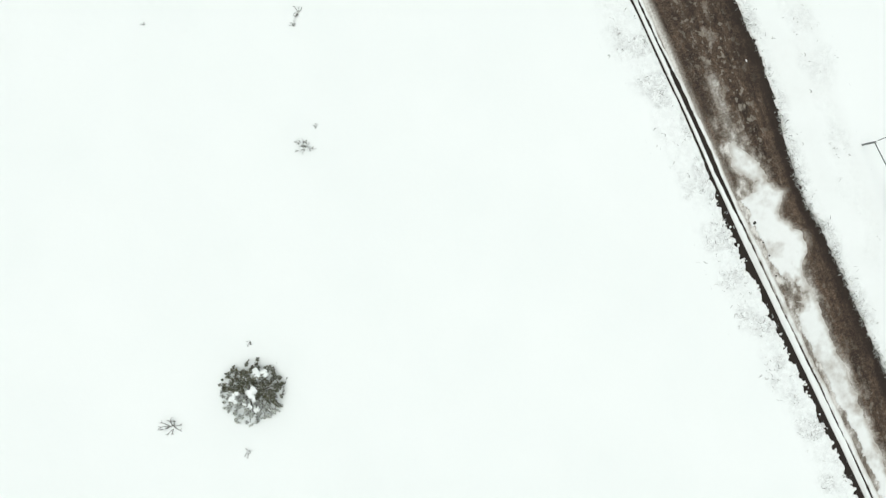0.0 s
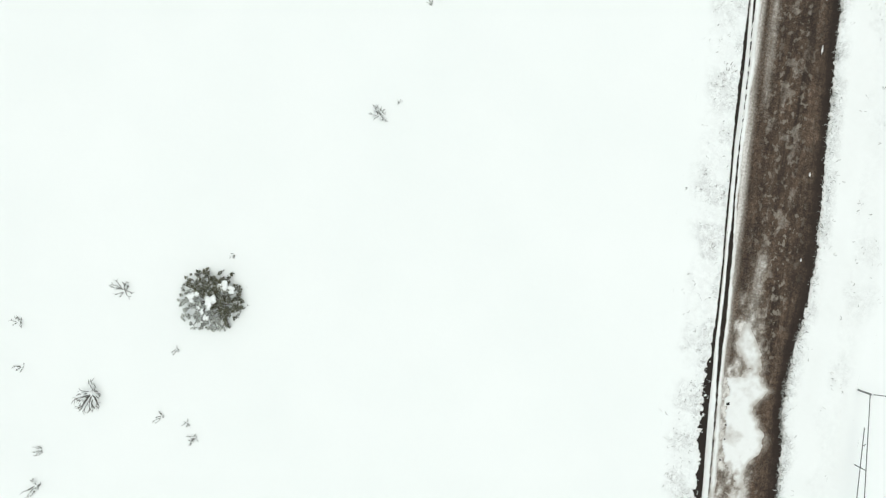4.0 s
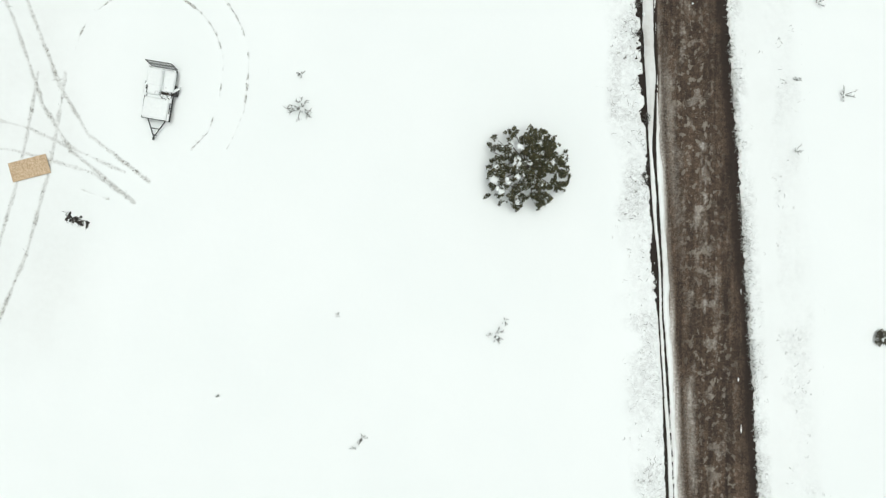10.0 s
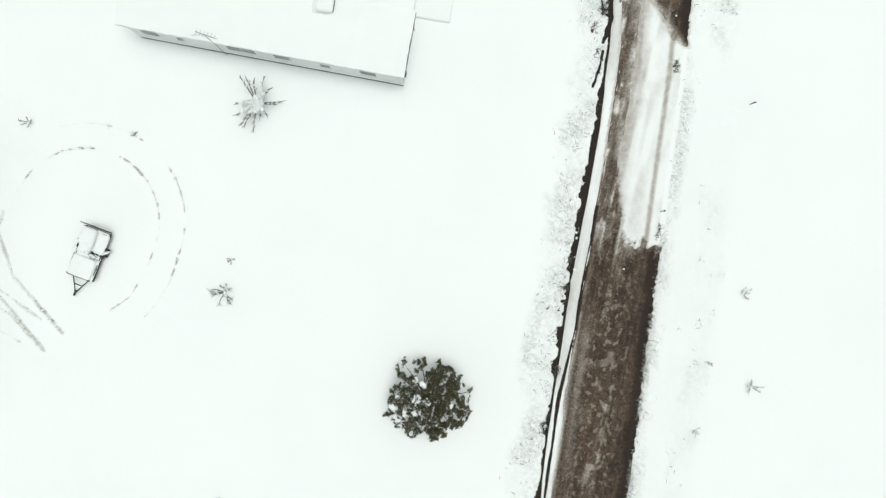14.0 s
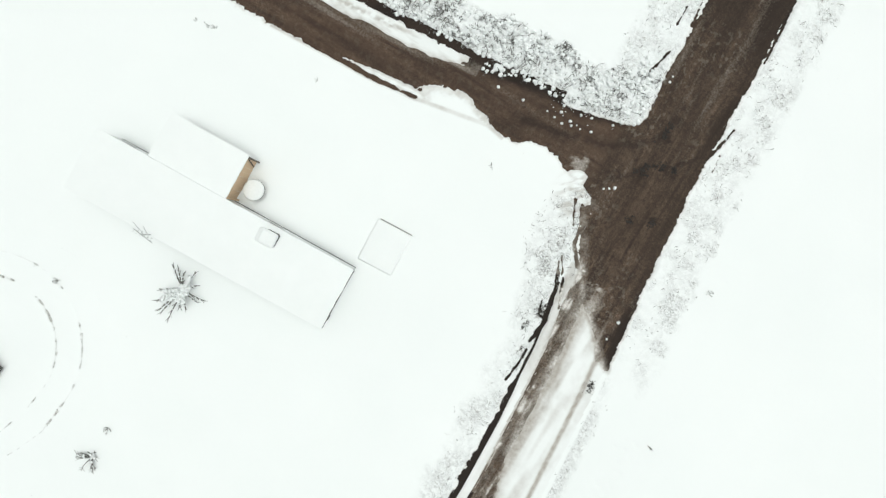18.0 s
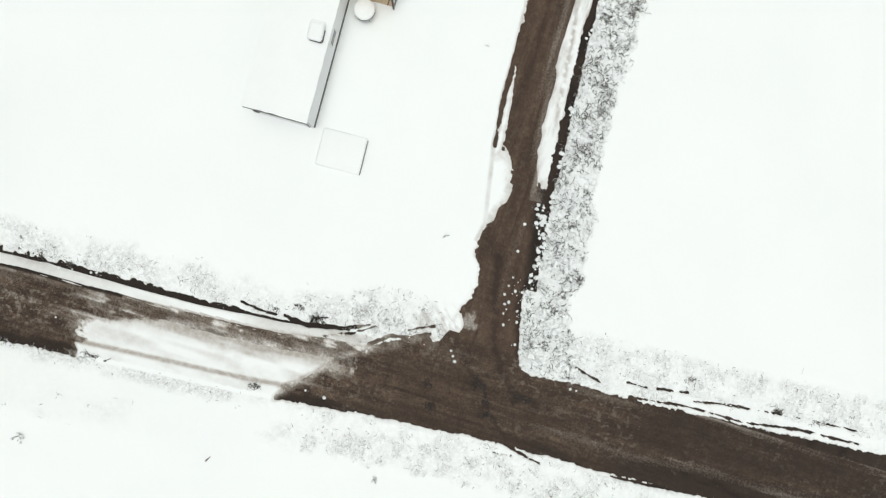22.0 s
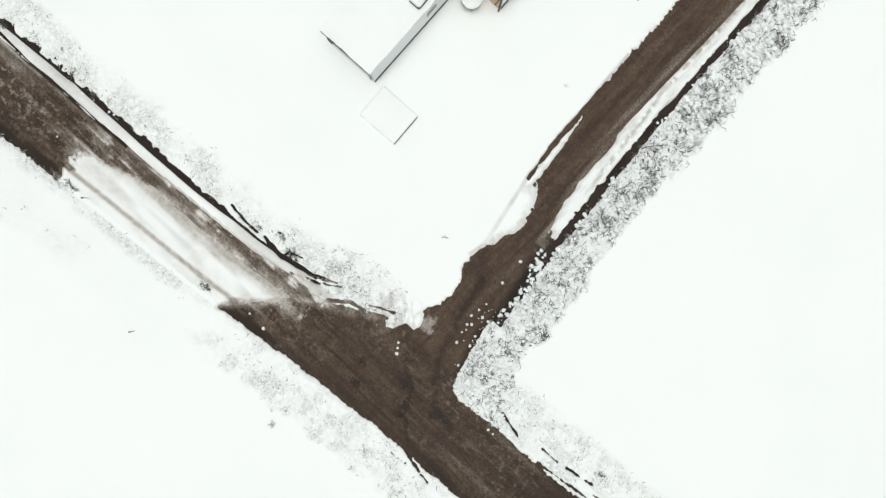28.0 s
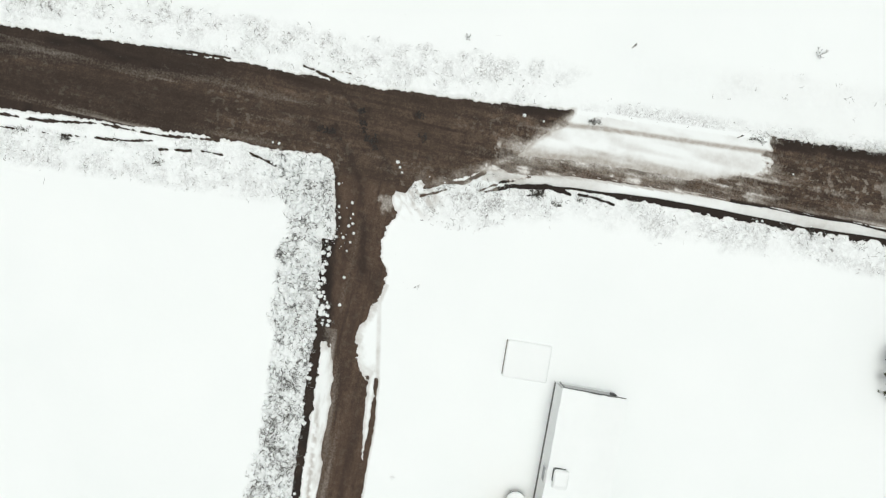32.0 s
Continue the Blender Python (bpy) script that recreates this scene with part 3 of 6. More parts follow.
def w_corner(x, y):
    r = np.hypot(x - 11.2, (y - 41.2) * 0.6)
    return step(2.6, 1.2, r) * (road_inside(x, y)[2] < -0.25) * (0.2 + 0.8 * patchy(x, y, 0.7, 540, 0.35, 0.7))


def hedge_pocket(x, y):
    """Places in the hedge where the snow has fallen through and the stems show dark."""
    return step(0.52, 0.72, vnoise(x, y, 0.85, 554) + 0.12 * fbm(x, y, 0.3, 556, 2)) * (0.45 + 0.55 * step(3, -4, x))


def w_hedge(x, y):
    hb = y - np.interp(x, BANK_X, BANK_Y)
    hb = hb + 0.5 * fbm(x, y, 1.7, 552, 4) * step(1.2, 2.2, hb)
    out = -road_inside(x, y)[2]
    strip = step(3.15, 2.6, hb) * np.where(x < 1, step(0.05, 0.25, hb), step(0.02, 0.12, out)) * (x < 9.6) * (y > 46)
    corner = step(3.3, 2.6, out) * step(0.02, 0.12, out) * (x >= 9.6) * (x < 12) * (y > 48.5) * step(54, 52.5, y)
    return np.maximum(strip, corner) * (0.5 + 0.5 * patchy(x, y, 0.5, 550, 0.35, 0.7))


def build_ground():
    parts_v, parts_f, bare, dirt_shade, matted, base = [], [], [], [], [], 0
    for mask, cuts in ((FINE, 8), (YARD, 9), (PLAIN, 1)):
        x, y, f = cells(mask, cuts)
        z = np.zeros_like(x)
        marks = np.zeros_like(x)
        dust_shade = np.zeros_like(x)
        grass = np.zeros_like(x)
        if cuts == 8:
            z = snow_depth(x, y)
            both = road_inside(x, y)[2]
            dust_shade = step(0.055, 0.0, z) * (0.35 + 0.5 * vnoise(x, y, 0.8, 169)) * (both > -0.9)
            dust_shade = np.maximum(dust_shade, 0.95 * step(0.20, 0.06, np.abs(y - np.interp(x, SIDE_S_X, SIDE_S_Y) + 0.12)) * (0.3 + 0.8 * vnoise(x, y, 0.9, 171)) * (x < 4.5) * (x > -12) * (y > 40))
            on_pack = (y > 20) & (y < 40) & (east(y) - x > 0.3) & (east(y) - x < 4.5)
            u = east(y) - x
            dust_shade = np.where(on_pack, 0.08 + 0.65 * step(2.2, 3.4, u) + 1.5 * bump(u, 1.02, 0.14) * step(37, 35, y) + 0.5 * step(0.35, 0.9, vnoise(x * 2.2, y * 0.35, 0.9, 170)) * step(1.0, 2.0, u) + 0.35 * np.clip(fbm(x, y * 0.5, 1.1, 173, 4), 0, 1) + 0.8 * step(0.04, 0.0, z), dust_shade)
            # the old drift: its soft shading is painted in along with its dirt
            on_drift = (y < -22) & (y > -60) & (u > 1.0) & (x > dark(y) + 0.7)
            dust_shade = np.where(on_drift, 0.18 + 0.8 * step(0.05, 0.0, z) + 0.75 * np.clip(fbm(x, y, 1.2, 172, 5) - 0.05, 0, 1), dust_shade)
            strip = (y < 40) & (x > dark(y)) & (x < dark(y) + 0.85) & (x < 20)
            dust_shade = np.where(strip, np.maximum(dust_shade, 0.04 + 0.25 * step(0.4, 0.8, vnoise(x * 3, y * 0.4, 1.0, 175)) + np.interp(y, (10, 17, 23, 25, 31, 33), (0, 0.45, 0.35, 0, 0, 0.5))), dust_shade)
            ridge_n = (x < 1) & (y > np.interp(x, SIDE_N_X, SIDE_N_Y)) & (y < np.interp(x, BANK_X, BANK_Y) - 0.1) & (y > 40)
            seam = np.interp(x, (-30, -11.2, -9, -7.9, -4), (45.6, 46.31, 46.7, 46.75, 47.2))
            dust_shade = np.where(ridge_n, 0.10 + 0.8 * bump(y, seam, 0.16) * step(0.35, 0.6, vnoise(x, y, 0.22, 179)) * step(-3, -7, x) + 0.9 * step(-12, -16, x) * step(0.75, 0.2, y - np.interp(x, SIDE_N_X, SIDE_N_Y)) * step(0.4, 0.6, vnoise(x, y, 0.25, 181)) + 0.55 * np.clip(fbm(x * 0.2, y, 0.3, 174, 4), 0, 1) + 0.6 * step(0.05, 0.0, z), dust_shade)
            z = z + step(0.05, 0.10, z) * (rolling(x, y) + 0.05 * verge(x, y) * np.clip(fbm(x, y, 0.5, 140, 3), -0.3, 1))
            bank_tint = 0.09 * step(0.0, -0.5, u) * step(-4.6, -3.4, u) * (0.3 + 0.7 * vnoise(x, y, 1.4, 185)) * step(34, 20, y)
            dust_shade = np.maximum(dust_shade, np.where(u < 0, bank_tint, 0))
            churn = step(1.9, 0.5, np.hypot((x - 10.6) * 0.9, (y - 43.9) * 0.8)) * step(-0.25, 0.55, fbm((x + y) * 0.35, (y - x) * 1.2, 0.5, 177, 4))
            dust_shade = np.maximum(dust_shade, 0.8 * churn)
            hedge = w_hedge(x, y)
            soft = np.maximum.reduce([0.70 * w_west(x, y), 0.6 * w_east(x, y), w_north_e(x, y) * 0.85, w_north_w(x, y) * 0.6, w_corner(x, y)])
            grass = np.clip(np.maximum(soft, hedge * (0.15 + 0.5 * step(0.3, 0.7, vnoise(x, y, 0.9, 146)))), 0, 1) * step(0.02, 0.08, z)
            heap = fbm(x, y, 0.55, 142, 4)
            z = z + step(0.05, 0.10, z) * (0.16 * hedge * np.clip(heap + 0.25, 0, 1.2) + 0.07 * np.clip(soft, 0, 1) * heap)
            # hollows between hedge heaps coloured darker, as brush showing and as crevice shade
            grass = grass + (0.3 + 0.4 * step(5, -3, x)) * hedge * step(0.25, -0.5, heap) + 0.9 * hedge * step(0.56, 0.78, vnoise(x, y, 1.1, 144)) * (0.35 + 0.65 * step(4, -2, x)) * (0.35 + 0.9 * step(0.7, 2.0, y - np.interp(x, BANK_X, BANK_Y)))
            f = f[(z[f] > -0.03).any(1)]
        else:
            z = 0.10 + rolling(x, y)
            marks = track_mark(x, y) if cuts == 9 else marks
            if cuts == 9:
                dust_shade = 0.16 * step(-18.5, -23.5, x) * step(-5.5, 2, y) * step(23.5, 17, y) * step(-29.8, -27, x) * (0.45 + 0.55 * vnoise(x, y, 1.5, 183))
            z = z - 0.07 * marks
        parts_v.append(np.stack([x, y, z], 1)), parts_f.append(f + base)
        bare.append(marks), dirt_shade.append(np.clip(dust_shade, 0, 1.2)), matted.append(grass)
        base += len(x)
    # the open field to the horizon: a frame of large quads round the detailed square
    x0, x1, y0, y1, far = -60.0, 60.0, -75.0, 99.0 + (COARSE - 174 % COARSE) * 0, 2500.0
    y1 = GY[-1] + COARSE
    x1 = GX[-1] + COARSE
    ring = np.array([(x0, y0, 0.1), (x1, y0, 0.1), (x1, y1, 0.1), (x0, y1, 0.1), (-far, -far, 0.1), (far, -far, 0.1), (far, far, 0.1), (-far, far, 0.1)])
    parts_v.append(ring)
    parts_f.append(np.array([(4, 5, 1, 0), (5, 6, 2, 1), (6, 7, 3, 2), (7, 4, 0, 3)]) + base)
    bare.append(np.zeros(8)), dirt_shade.append(np.zeros(8)), matted.append(np.zeros(8))
    ob = mesh_object("ground", np.concatenate(parts_v), np.concatenate(parts_f), SNOW, None, {"bare": np.concatenate(bare), "dirt_shade": np.concatenate(dirt_shade), "matted": np.concatenate(matted)})
    for p in ob.data.polygons:
        p.use_smooth = True
    return tagged(ob, "field under a deep blanket of fresh white snow", "ground", kind="structure")


def build_road():
    x, y, f = cells(FINE, 6)
    both = road_inside(x, y)[2]
    u = east(y) - x
    on_side = (x < 10.8) & (y > 41.5)
    torn = y + 1.3 * fbm(x * 0.7, y, 0.9, 294, 4)
    south = (torn < 39.3) & ~on_side
    # streaks run along each road
    streak_m = fbm(x * 1.0, y * 0.05, 0.35, 200, 4)
    streak_s = fbm(x * 0.05, y, 0.35, 210, 4)
    blot_m = fbm(x * 1.3, y * 0.8, 0.7, 220, 4)
    slush = np.zeros_like(x)
    spots = step(0.70, 0.82, vnoise(x * 1.1, y * 0.9, 0.6, 222) + 0.12 * fbm(x, y, 0.25, 224, 2))
    rut_m = step(-0.1, 0.8, streak_m)
    blot = 0.42 * spots * bump(u, 2.5, 0.7) + 0.22 * step(0.1, 0.7, blot_m) * bump(u, 1.7, 0.35) + 0.24 * step(0.0, 0.7, blot_m) * bump(u, 3.7, 0.5) + 0.16 * rut_m * bump(u, 2.6, 1.5)
    west_s = 0.75 * step(4.5, 5.3, u) * (0.75 + 0.6 * streak_m) + 0.35 * bump(u, 4.2, 0.45) * step(0.2, 0.7, vnoise(x, y * 0.4, 2.5, 230))
    slush = np.where(south, blot + west_s, slush)
    near_pack = (y > 18.5) & (y < 40.5) & south
    slush = np.where(near_pack, slush * 0.6 + (0.52 + 0.5 * streak_m) * step(19, 24, y) * step(1.6, 3.2, u) + 0.5 * bump(u, 1.02, 0.3) * step(22.5, 25, y) * step(36.5, 34, y), slush)
    far_s = (y < -20) & south
    slush = np.where(far_s, slush * 0.7 + 0.6 * step(1.0, 2.6, u) * np.clip(0.35 + 0.9 * blot_m, 0, 1) * step(-21, -25, y) + 0.35 * bump(u, 3.3, 0.5), slush)
    north = (torn >= 39.3) & ~on_side
    slush = np.where(north, 0.28 * step(0.15, 0.9, fbm(x * 1.0, y * 0.07, 0.6, 240, 5)) + 0.16 * bump(u, 1.6, 0.35) * step(50, 54, y) + 0.2 * bump(y - 52 - 0.1 * (x - 14), 0, 2.2) * step(0.2, 0.9, blot_m) * bump(u, 2.4, 1.0) + 0.4 * step(0.9, 0.2, x - np.interp(y, NWEST_Y, NWEST_X)) * step(52, 54, y) * (0.5 + 0.7 * streak_m), slush)
    slush = np.where(on_side, 0.10 * step(0.1, 0.9, streak_s) + 0.55 * bump(y - np.interp(x, SIDE_N_X, SIDE_N_Y), 0.1, 0.45) * (x < 1.0) * (0.6 + 0.5 * streak_s), slush)
    wet = np.zeros_like(x)
    wet = np.where(south, 0.85 * step(0.8, 0.4, u + 0.16 * fbm(x, y, 1.2, 250, 3)), wet)
    wet = np.where(south & (x < dark(y) + 0.5), 1.0, wet)
    wet = np.where(north, np.maximum(0.5 * step(0.9, 0.3, u), 0.8 * step(52, 60, y) * step(2.3, 1.2, u + 0.25 * streak_m)) + 0.35 * step(0.1, 0.7, fbm(x, y * 0.2, 0.8, 252, 3)), wet)
    wet = np.where(on_side, 0.8 * step(-0.95, -0.4, y - np.interp(x, BANK_X, BANK_Y) + 0.2 * fbm(x, y, 0.7, 256, 3)) + 0.3 * step(0.2, 0.8, fbm(x * 0.3, y, 1.0, 254, 3)), wet)
    for cx, cy, r in ((14.6, 48.2, 0.45), (13.2, 47.3, 0.35), (13.4, 50.2, 0.4), (13.5, 51.4, 0.45), (15.5, 45.0, 0.3)):
        wet = np.maximum(wet, 0.75 * step(r * 1.3, r * 0.5, np.hypot(x - cx, (y - cy) * 1.1) + 0.35 * fbm(x, y, 0.5, 260, 3)))
    for points, width in ((((11.3, 45.4), (12.4, 46.5), (13.4, 47.6), (14.7, 48.5)), 0.26), (((14.7, 48.5), (16.4, 50.4)), 0.12), (((5.0, 46.3), (8.4, 46.9), (10.4, 47.6), (12.0, 48.5), (13.2, 50.0), (13.4, 52.2)), 0.26), (((9.6, 45.6), (10.9, 45.9), (11.9, 46.6), (12.6, 47.8)), 0.2)):
        wet = np.maximum(wet, 0.7 * bump(line_dist(x, y, points) + 0.16 * fbm(x, y, 0.6, 264, 3), 0, width) * step(0.2, 0.55, vnoise(x, y, 0.9, 262)))
    wet = np.where((y > 39) & (x > 8), wet * 0.9, wet)
    wet = np.where(north, np.maximum(wet, 0.55 * step(53, 60, y) * step(1.7, 2.5, u + 0.15 * streak_m)), wet)
    pad = 1.0 - np.hypot((x - 9.4) / 0.85, (y - 45.65) / 0.65) + 0.55 * fbm(x, y, 0.6, 266, 5)
    slush = np.maximum(slush, 0.6 * step(0.0, 0.45, pad))
    slush = np.maximum(slush, 0.75 * step(1.0, 0.1, both) * step(35, 36, y) * step(44.8, 43.6, y) * step(15.2, 13.4, x) * step(10.6, 11.4, x) * (0.4 + 0.8 * np.clip(fbm(x * 0.8, y * 0.5, 0.5, 268, 3), 0, 1)))
    slush = np.where((y > 35) & (y < 43.5) & (x > 12), np.maximum(slush, step(35, 36.5, y) * step(12.2, 13.6, x) * 0.7 * step(4.2, 0.0, y - 38.7 + (x - 13.8) * 0.95) * np.clip(0.25 + fbm(x * 1.2, y * 0.3, 0.5, 269, 4), 0, 1)), slush)
    # long streaks drawn out by wheels, on every stretch
    along = np.where(on_side, streak_s, streak_m)
    fleck = np.clip(fbm(x * np.where(on_side, 0.5, 1.4), y * np.where(on_side, 1.4, 0.5), 0.22, 272, 3), 0, 1)
    slush = slush + (0.10 * step(0.0, 0.9, along) + np.where(south, 0.2, 0.11) * fleck * step(-0.4, 0.6, fbm(x, y, 1.5, 274, 2))) * step(0.3, 0.8, both)
    wet = np.maximum(wet, 0.5 * step(0.1, 0.9, -along) * (both > 0.2))
    q = x - dark(y)
    slush = np.where(south, slush * step(0.20, 0.60, q), slush)
    mottle = step(-0.1, 0.5, fbm(x * 1.2, y * 0.45, 0.45, 276, 4))
    slush = np.where(south & (u > 3.0) & (y > 18), slush * (0.5 + 0.7 * mottle), slush)
    slush = np.where(south & (u > 0.8), slush + 0.02, slush)
    grade = step(0.95, 0.05, q - np.interp(y, (-30, 5, 10, 16), (0.55, 0.5, 0.65, 0.75)))
    slush = np.where(south & (q > 0.25), np.maximum(slush, grade * (0.72 + 0.45 * streak_m) * np.where(y > 17, 0.55 + 0.4 * mottle, 1.0)), slush)
    near_b = np.where(south & (y < 24), step(0.22, 0.10, np.abs(q - second_line(y))), 0)
    slush, wet = slush * (1 - near_b), np.maximum(wet, near_b)
    halo = np.maximum(np.where(y < -20, step(-0.75, 0.05, drift_field(x, y)), 0), np.where((y > 18) & (y < 42), step(-0.9, 0.05, pack_field(x, y) / 1.3), 0))
    slush = np.where(south & (q > 0.6), np.maximum(slush, halo * (0.35 + 0.55 * np.clip(0.5 + 0.8 * fbm(x, y * 0.6, 0.7, 278, 4), 0, 1))), slush)
    chips = np.where(south, 0.9 * np.exp(-(((u - 2.6) / 1.5) ** 4)) * (0.35 + 0.65 * vnoise(x, y, 4.0, 280)), np.where(on_side, 0.08, 0.34 * step(0.35, 0.75, vnoise(x, y, 2.5, 282)) * step(0.5, 1.2, u)))
    keep = (both[f] > -4.5).any(1)
    z = 0.006 * fbm(x, y, 0.6, 270, 3)
    ob = mesh_object("road", np.stack([x, y, z], 1), f[keep], DIRT, None, {"slush": np.clip(slush, 0, 1), "wet": np.clip(wet, 0, 1), "side": step(11.6, 9.8, x) * step(40.6, 42.4, y), "chips": chips, "calm": np.where(on_side, 0.5, 0.32) * np.maximum(step(38, 42, y), step(11.6, 9.8, x) * step(40.6, 42.4, y)) * (0.75 + 0.5 * vnoise(x, y, 1.5, 290))})
    for p in ob.data.polygons:
        p.use_smooth = True
    return tagged(ob, "wet brown gravel road with slush and tyre streaks", "road", kind="structure")


ground = build_ground()
road = build_road()


# ---------------------------------------------------------------- more materials
SIDING = simple("pale_siding", (0.78, 0.80, 0.795), (0.83, 0.845, 0.84), 6.0, 0.6)
END_SIDING = simple("grey_end_siding", (0.42, 0.425, 0.42), (0.58, 0.585, 0.58), 6.0, 0.7)
TRIM = simple("white_trim", (0.72, 0.73, 0.72), (0.80, 0.81, 0.80), 5.0, 0.5)
SKIRT = simple("dark_skirting", (0.05, 0.05, 0.047), (0.16, 0.16, 0.15), 8.0, 0.8)
PINE = simple("raw_pine", (0.60, 0.43, 0.27), (0.76, 0.58, 0.40), 7.0, 0.7)
DARK_WOOD = simple("dark_wet_wood", (0.05, 0.035, 0.022), (0.11, 0.075, 0.05), 9.0, 0.7)
STEEL = simple("dark_painted_steel", (0.02, 0.022, 0.022), (0.07, 0.07, 0.068), 12.0, 0.5, 0.4)
GALV = simple("dull_galvanised_steel", (0.16, 0.165, 0.165), (0.28, 0.285, 0.28), 12.0, 0.5, 0.6)
RUBBER = simple("tyre_rubber", (0.015, 0.015, 0.015), (0.03, 0.03, 0.03), 20.0, 0.85)
BARK = simple("grey_brown_bark", (0.045, 0.036, 0.028), (0.12, 0.10, 0.08), 14.0, 0.9)
FROST_TWIG = simple("frosted_twig", (0.22, 0.215, 0.205), (0.46, 0.46, 0.45), 5.0, 0.9)
TWIG = simple("dead_twig", (0.07, 0.066, 0.058), (0.19, 0.18, 0.16), 5.0, 0.9)
LUMP_SNOW = simple("clinging_snow", (0.82, 0.845, 0.84), (0.88, 0.90, 0.895), 6.0, 0.75, bump_d=0.02)
ROOF_SNOW = simple("smooth_roof_snow", (0.845, 0.868, 0.862), (0.87, 0.89, 0.885), 0.6, 0.75, bump_d=0.004)
SOIL = simple("bare_wet_soil", (0.012, 0.010, 0.009), (0.04, 0.032, 0.027), 10.0, 0.85)


def make_leaf_mat(name, stops):
    m, n, l, b = node_mat(name)
    g = n.new("ShaderNodeNewGeometry")
    r = ramp(n, l, g.outputs["Random Per Island"], stops)
    t = tex_noise(n, l, 3.0, 3.0, 0.6, coords(n))
    tone = ramp(n, l, t.outputs["Fac"], ((0.3, (0.7, 0.7, 0.7)), (0.7, (1.2, 1.2, 1.15))))
    mul = n.new("ShaderNodeMix")
    mul.data_type, mul.blend_type = "RGBA", "MULTIPLY"
    mul.inputs["Factor"].default_value = 1.0
    l.new(r.outputs["Color"], mul.inputs[6])
    l.new(tone.outputs["Color"], mul.inputs[7])
    l.new(mul.outputs[2], b.inputs["Base Color"])
    b.inputs["Roughness"].default_value = 0.8
    return m


JUNIPER = make_leaf_mat("juniper_leaf", ((0.0, (0.022, 0.024, 0.014)), (0.4, (0.060, 0.060, 0.029)), (0.72, (0.10, 0.095, 0.048)), (1.0, (0.22, 0.195, 0.105))))
BROWN_LEAF = make_leaf_mat("frosted_brown_leaf", ((0.0, (0.035, 0.033, 0.024)), (0.4, (0.11, 0.10, 0.07)), (0.7, (0.25, 0.23, 0.18)), (1.0, (0.52, 0.52, 0.49))))
OLIVE = make_leaf_mat("olive_leaf", ((0.0, (0.02, 0.021, 0.013)), (0.4, (0.060, 0.060, 0.030)), (0.72, (0.14, 0.135, 0.075)), (1.0, (0.34, 0.33, 0.25))))
HEDGE = make_leaf_mat("grey_hedge_stem", ((0.0, (0.025, 0.024, 0.022)), (0.4, (0.08, 0.078, 0.074)), (0.75, (0.22, 0.218, 0.21)), (1.0, (0.5, 0.5, 0.495))))
RIME = make_leaf_mat("rimed_needles", ((0.0, (0.45, 0.47, 0.46)), (0.5, (0.66, 0.68, 0.67)), (1.0, (0.82, 0.84, 0.83))))
GRASS = make_leaf_mat("dead_grass", ((0.0, (0.05, 0.048, 0.044)), (0.25, (0.20, 0.195, 0.185)), (0.6, (0.42, 0.42, 0.41)), (1.0, (0.66, 0.665, 0.655))))


def make_osb():
    m, n, l, b = node_mat("oriented_strand_board")
    vec = coords(n)
    v = n.new("ShaderNodeTexVoronoi")
    v.inputs["Scale"].default_value = 16.0
    l.new(vec, v.inputs["Vector"])
    t = tex_noise(n, l, 2.5, 4.0, 0.6, vec)
    c = ramp(n, l, v.outputs["Color"], ((0.1, (0.42, 0.29, 0.17)), (0.5, (0.58, 0.43, 0.28)), (0.9, (0.72, 0.57, 0.41))))
    o = mix(n, l, math_node(n, l, "MULTIPLY", t.outputs["Fac"], 0.35), c.outputs["Color"], (0.38, 0.26, 0.15))
    l.new(o, b.inputs["Base Color"])
    b.inputs["Roughness"].default_value = 0.75
    return m


def make_glass():
    m, n, l, b = node_mat("window_glass")
    b.inputs["Base Color"].default_value = (0.10, 0.11, 0.115, 1)
    b.inputs["Roughness"].default_value = 0.08
    b.inputs["Specular IOR Level"].default_value = 0.6
    return m


OSB, GLASS = make_osb(), make_glass()


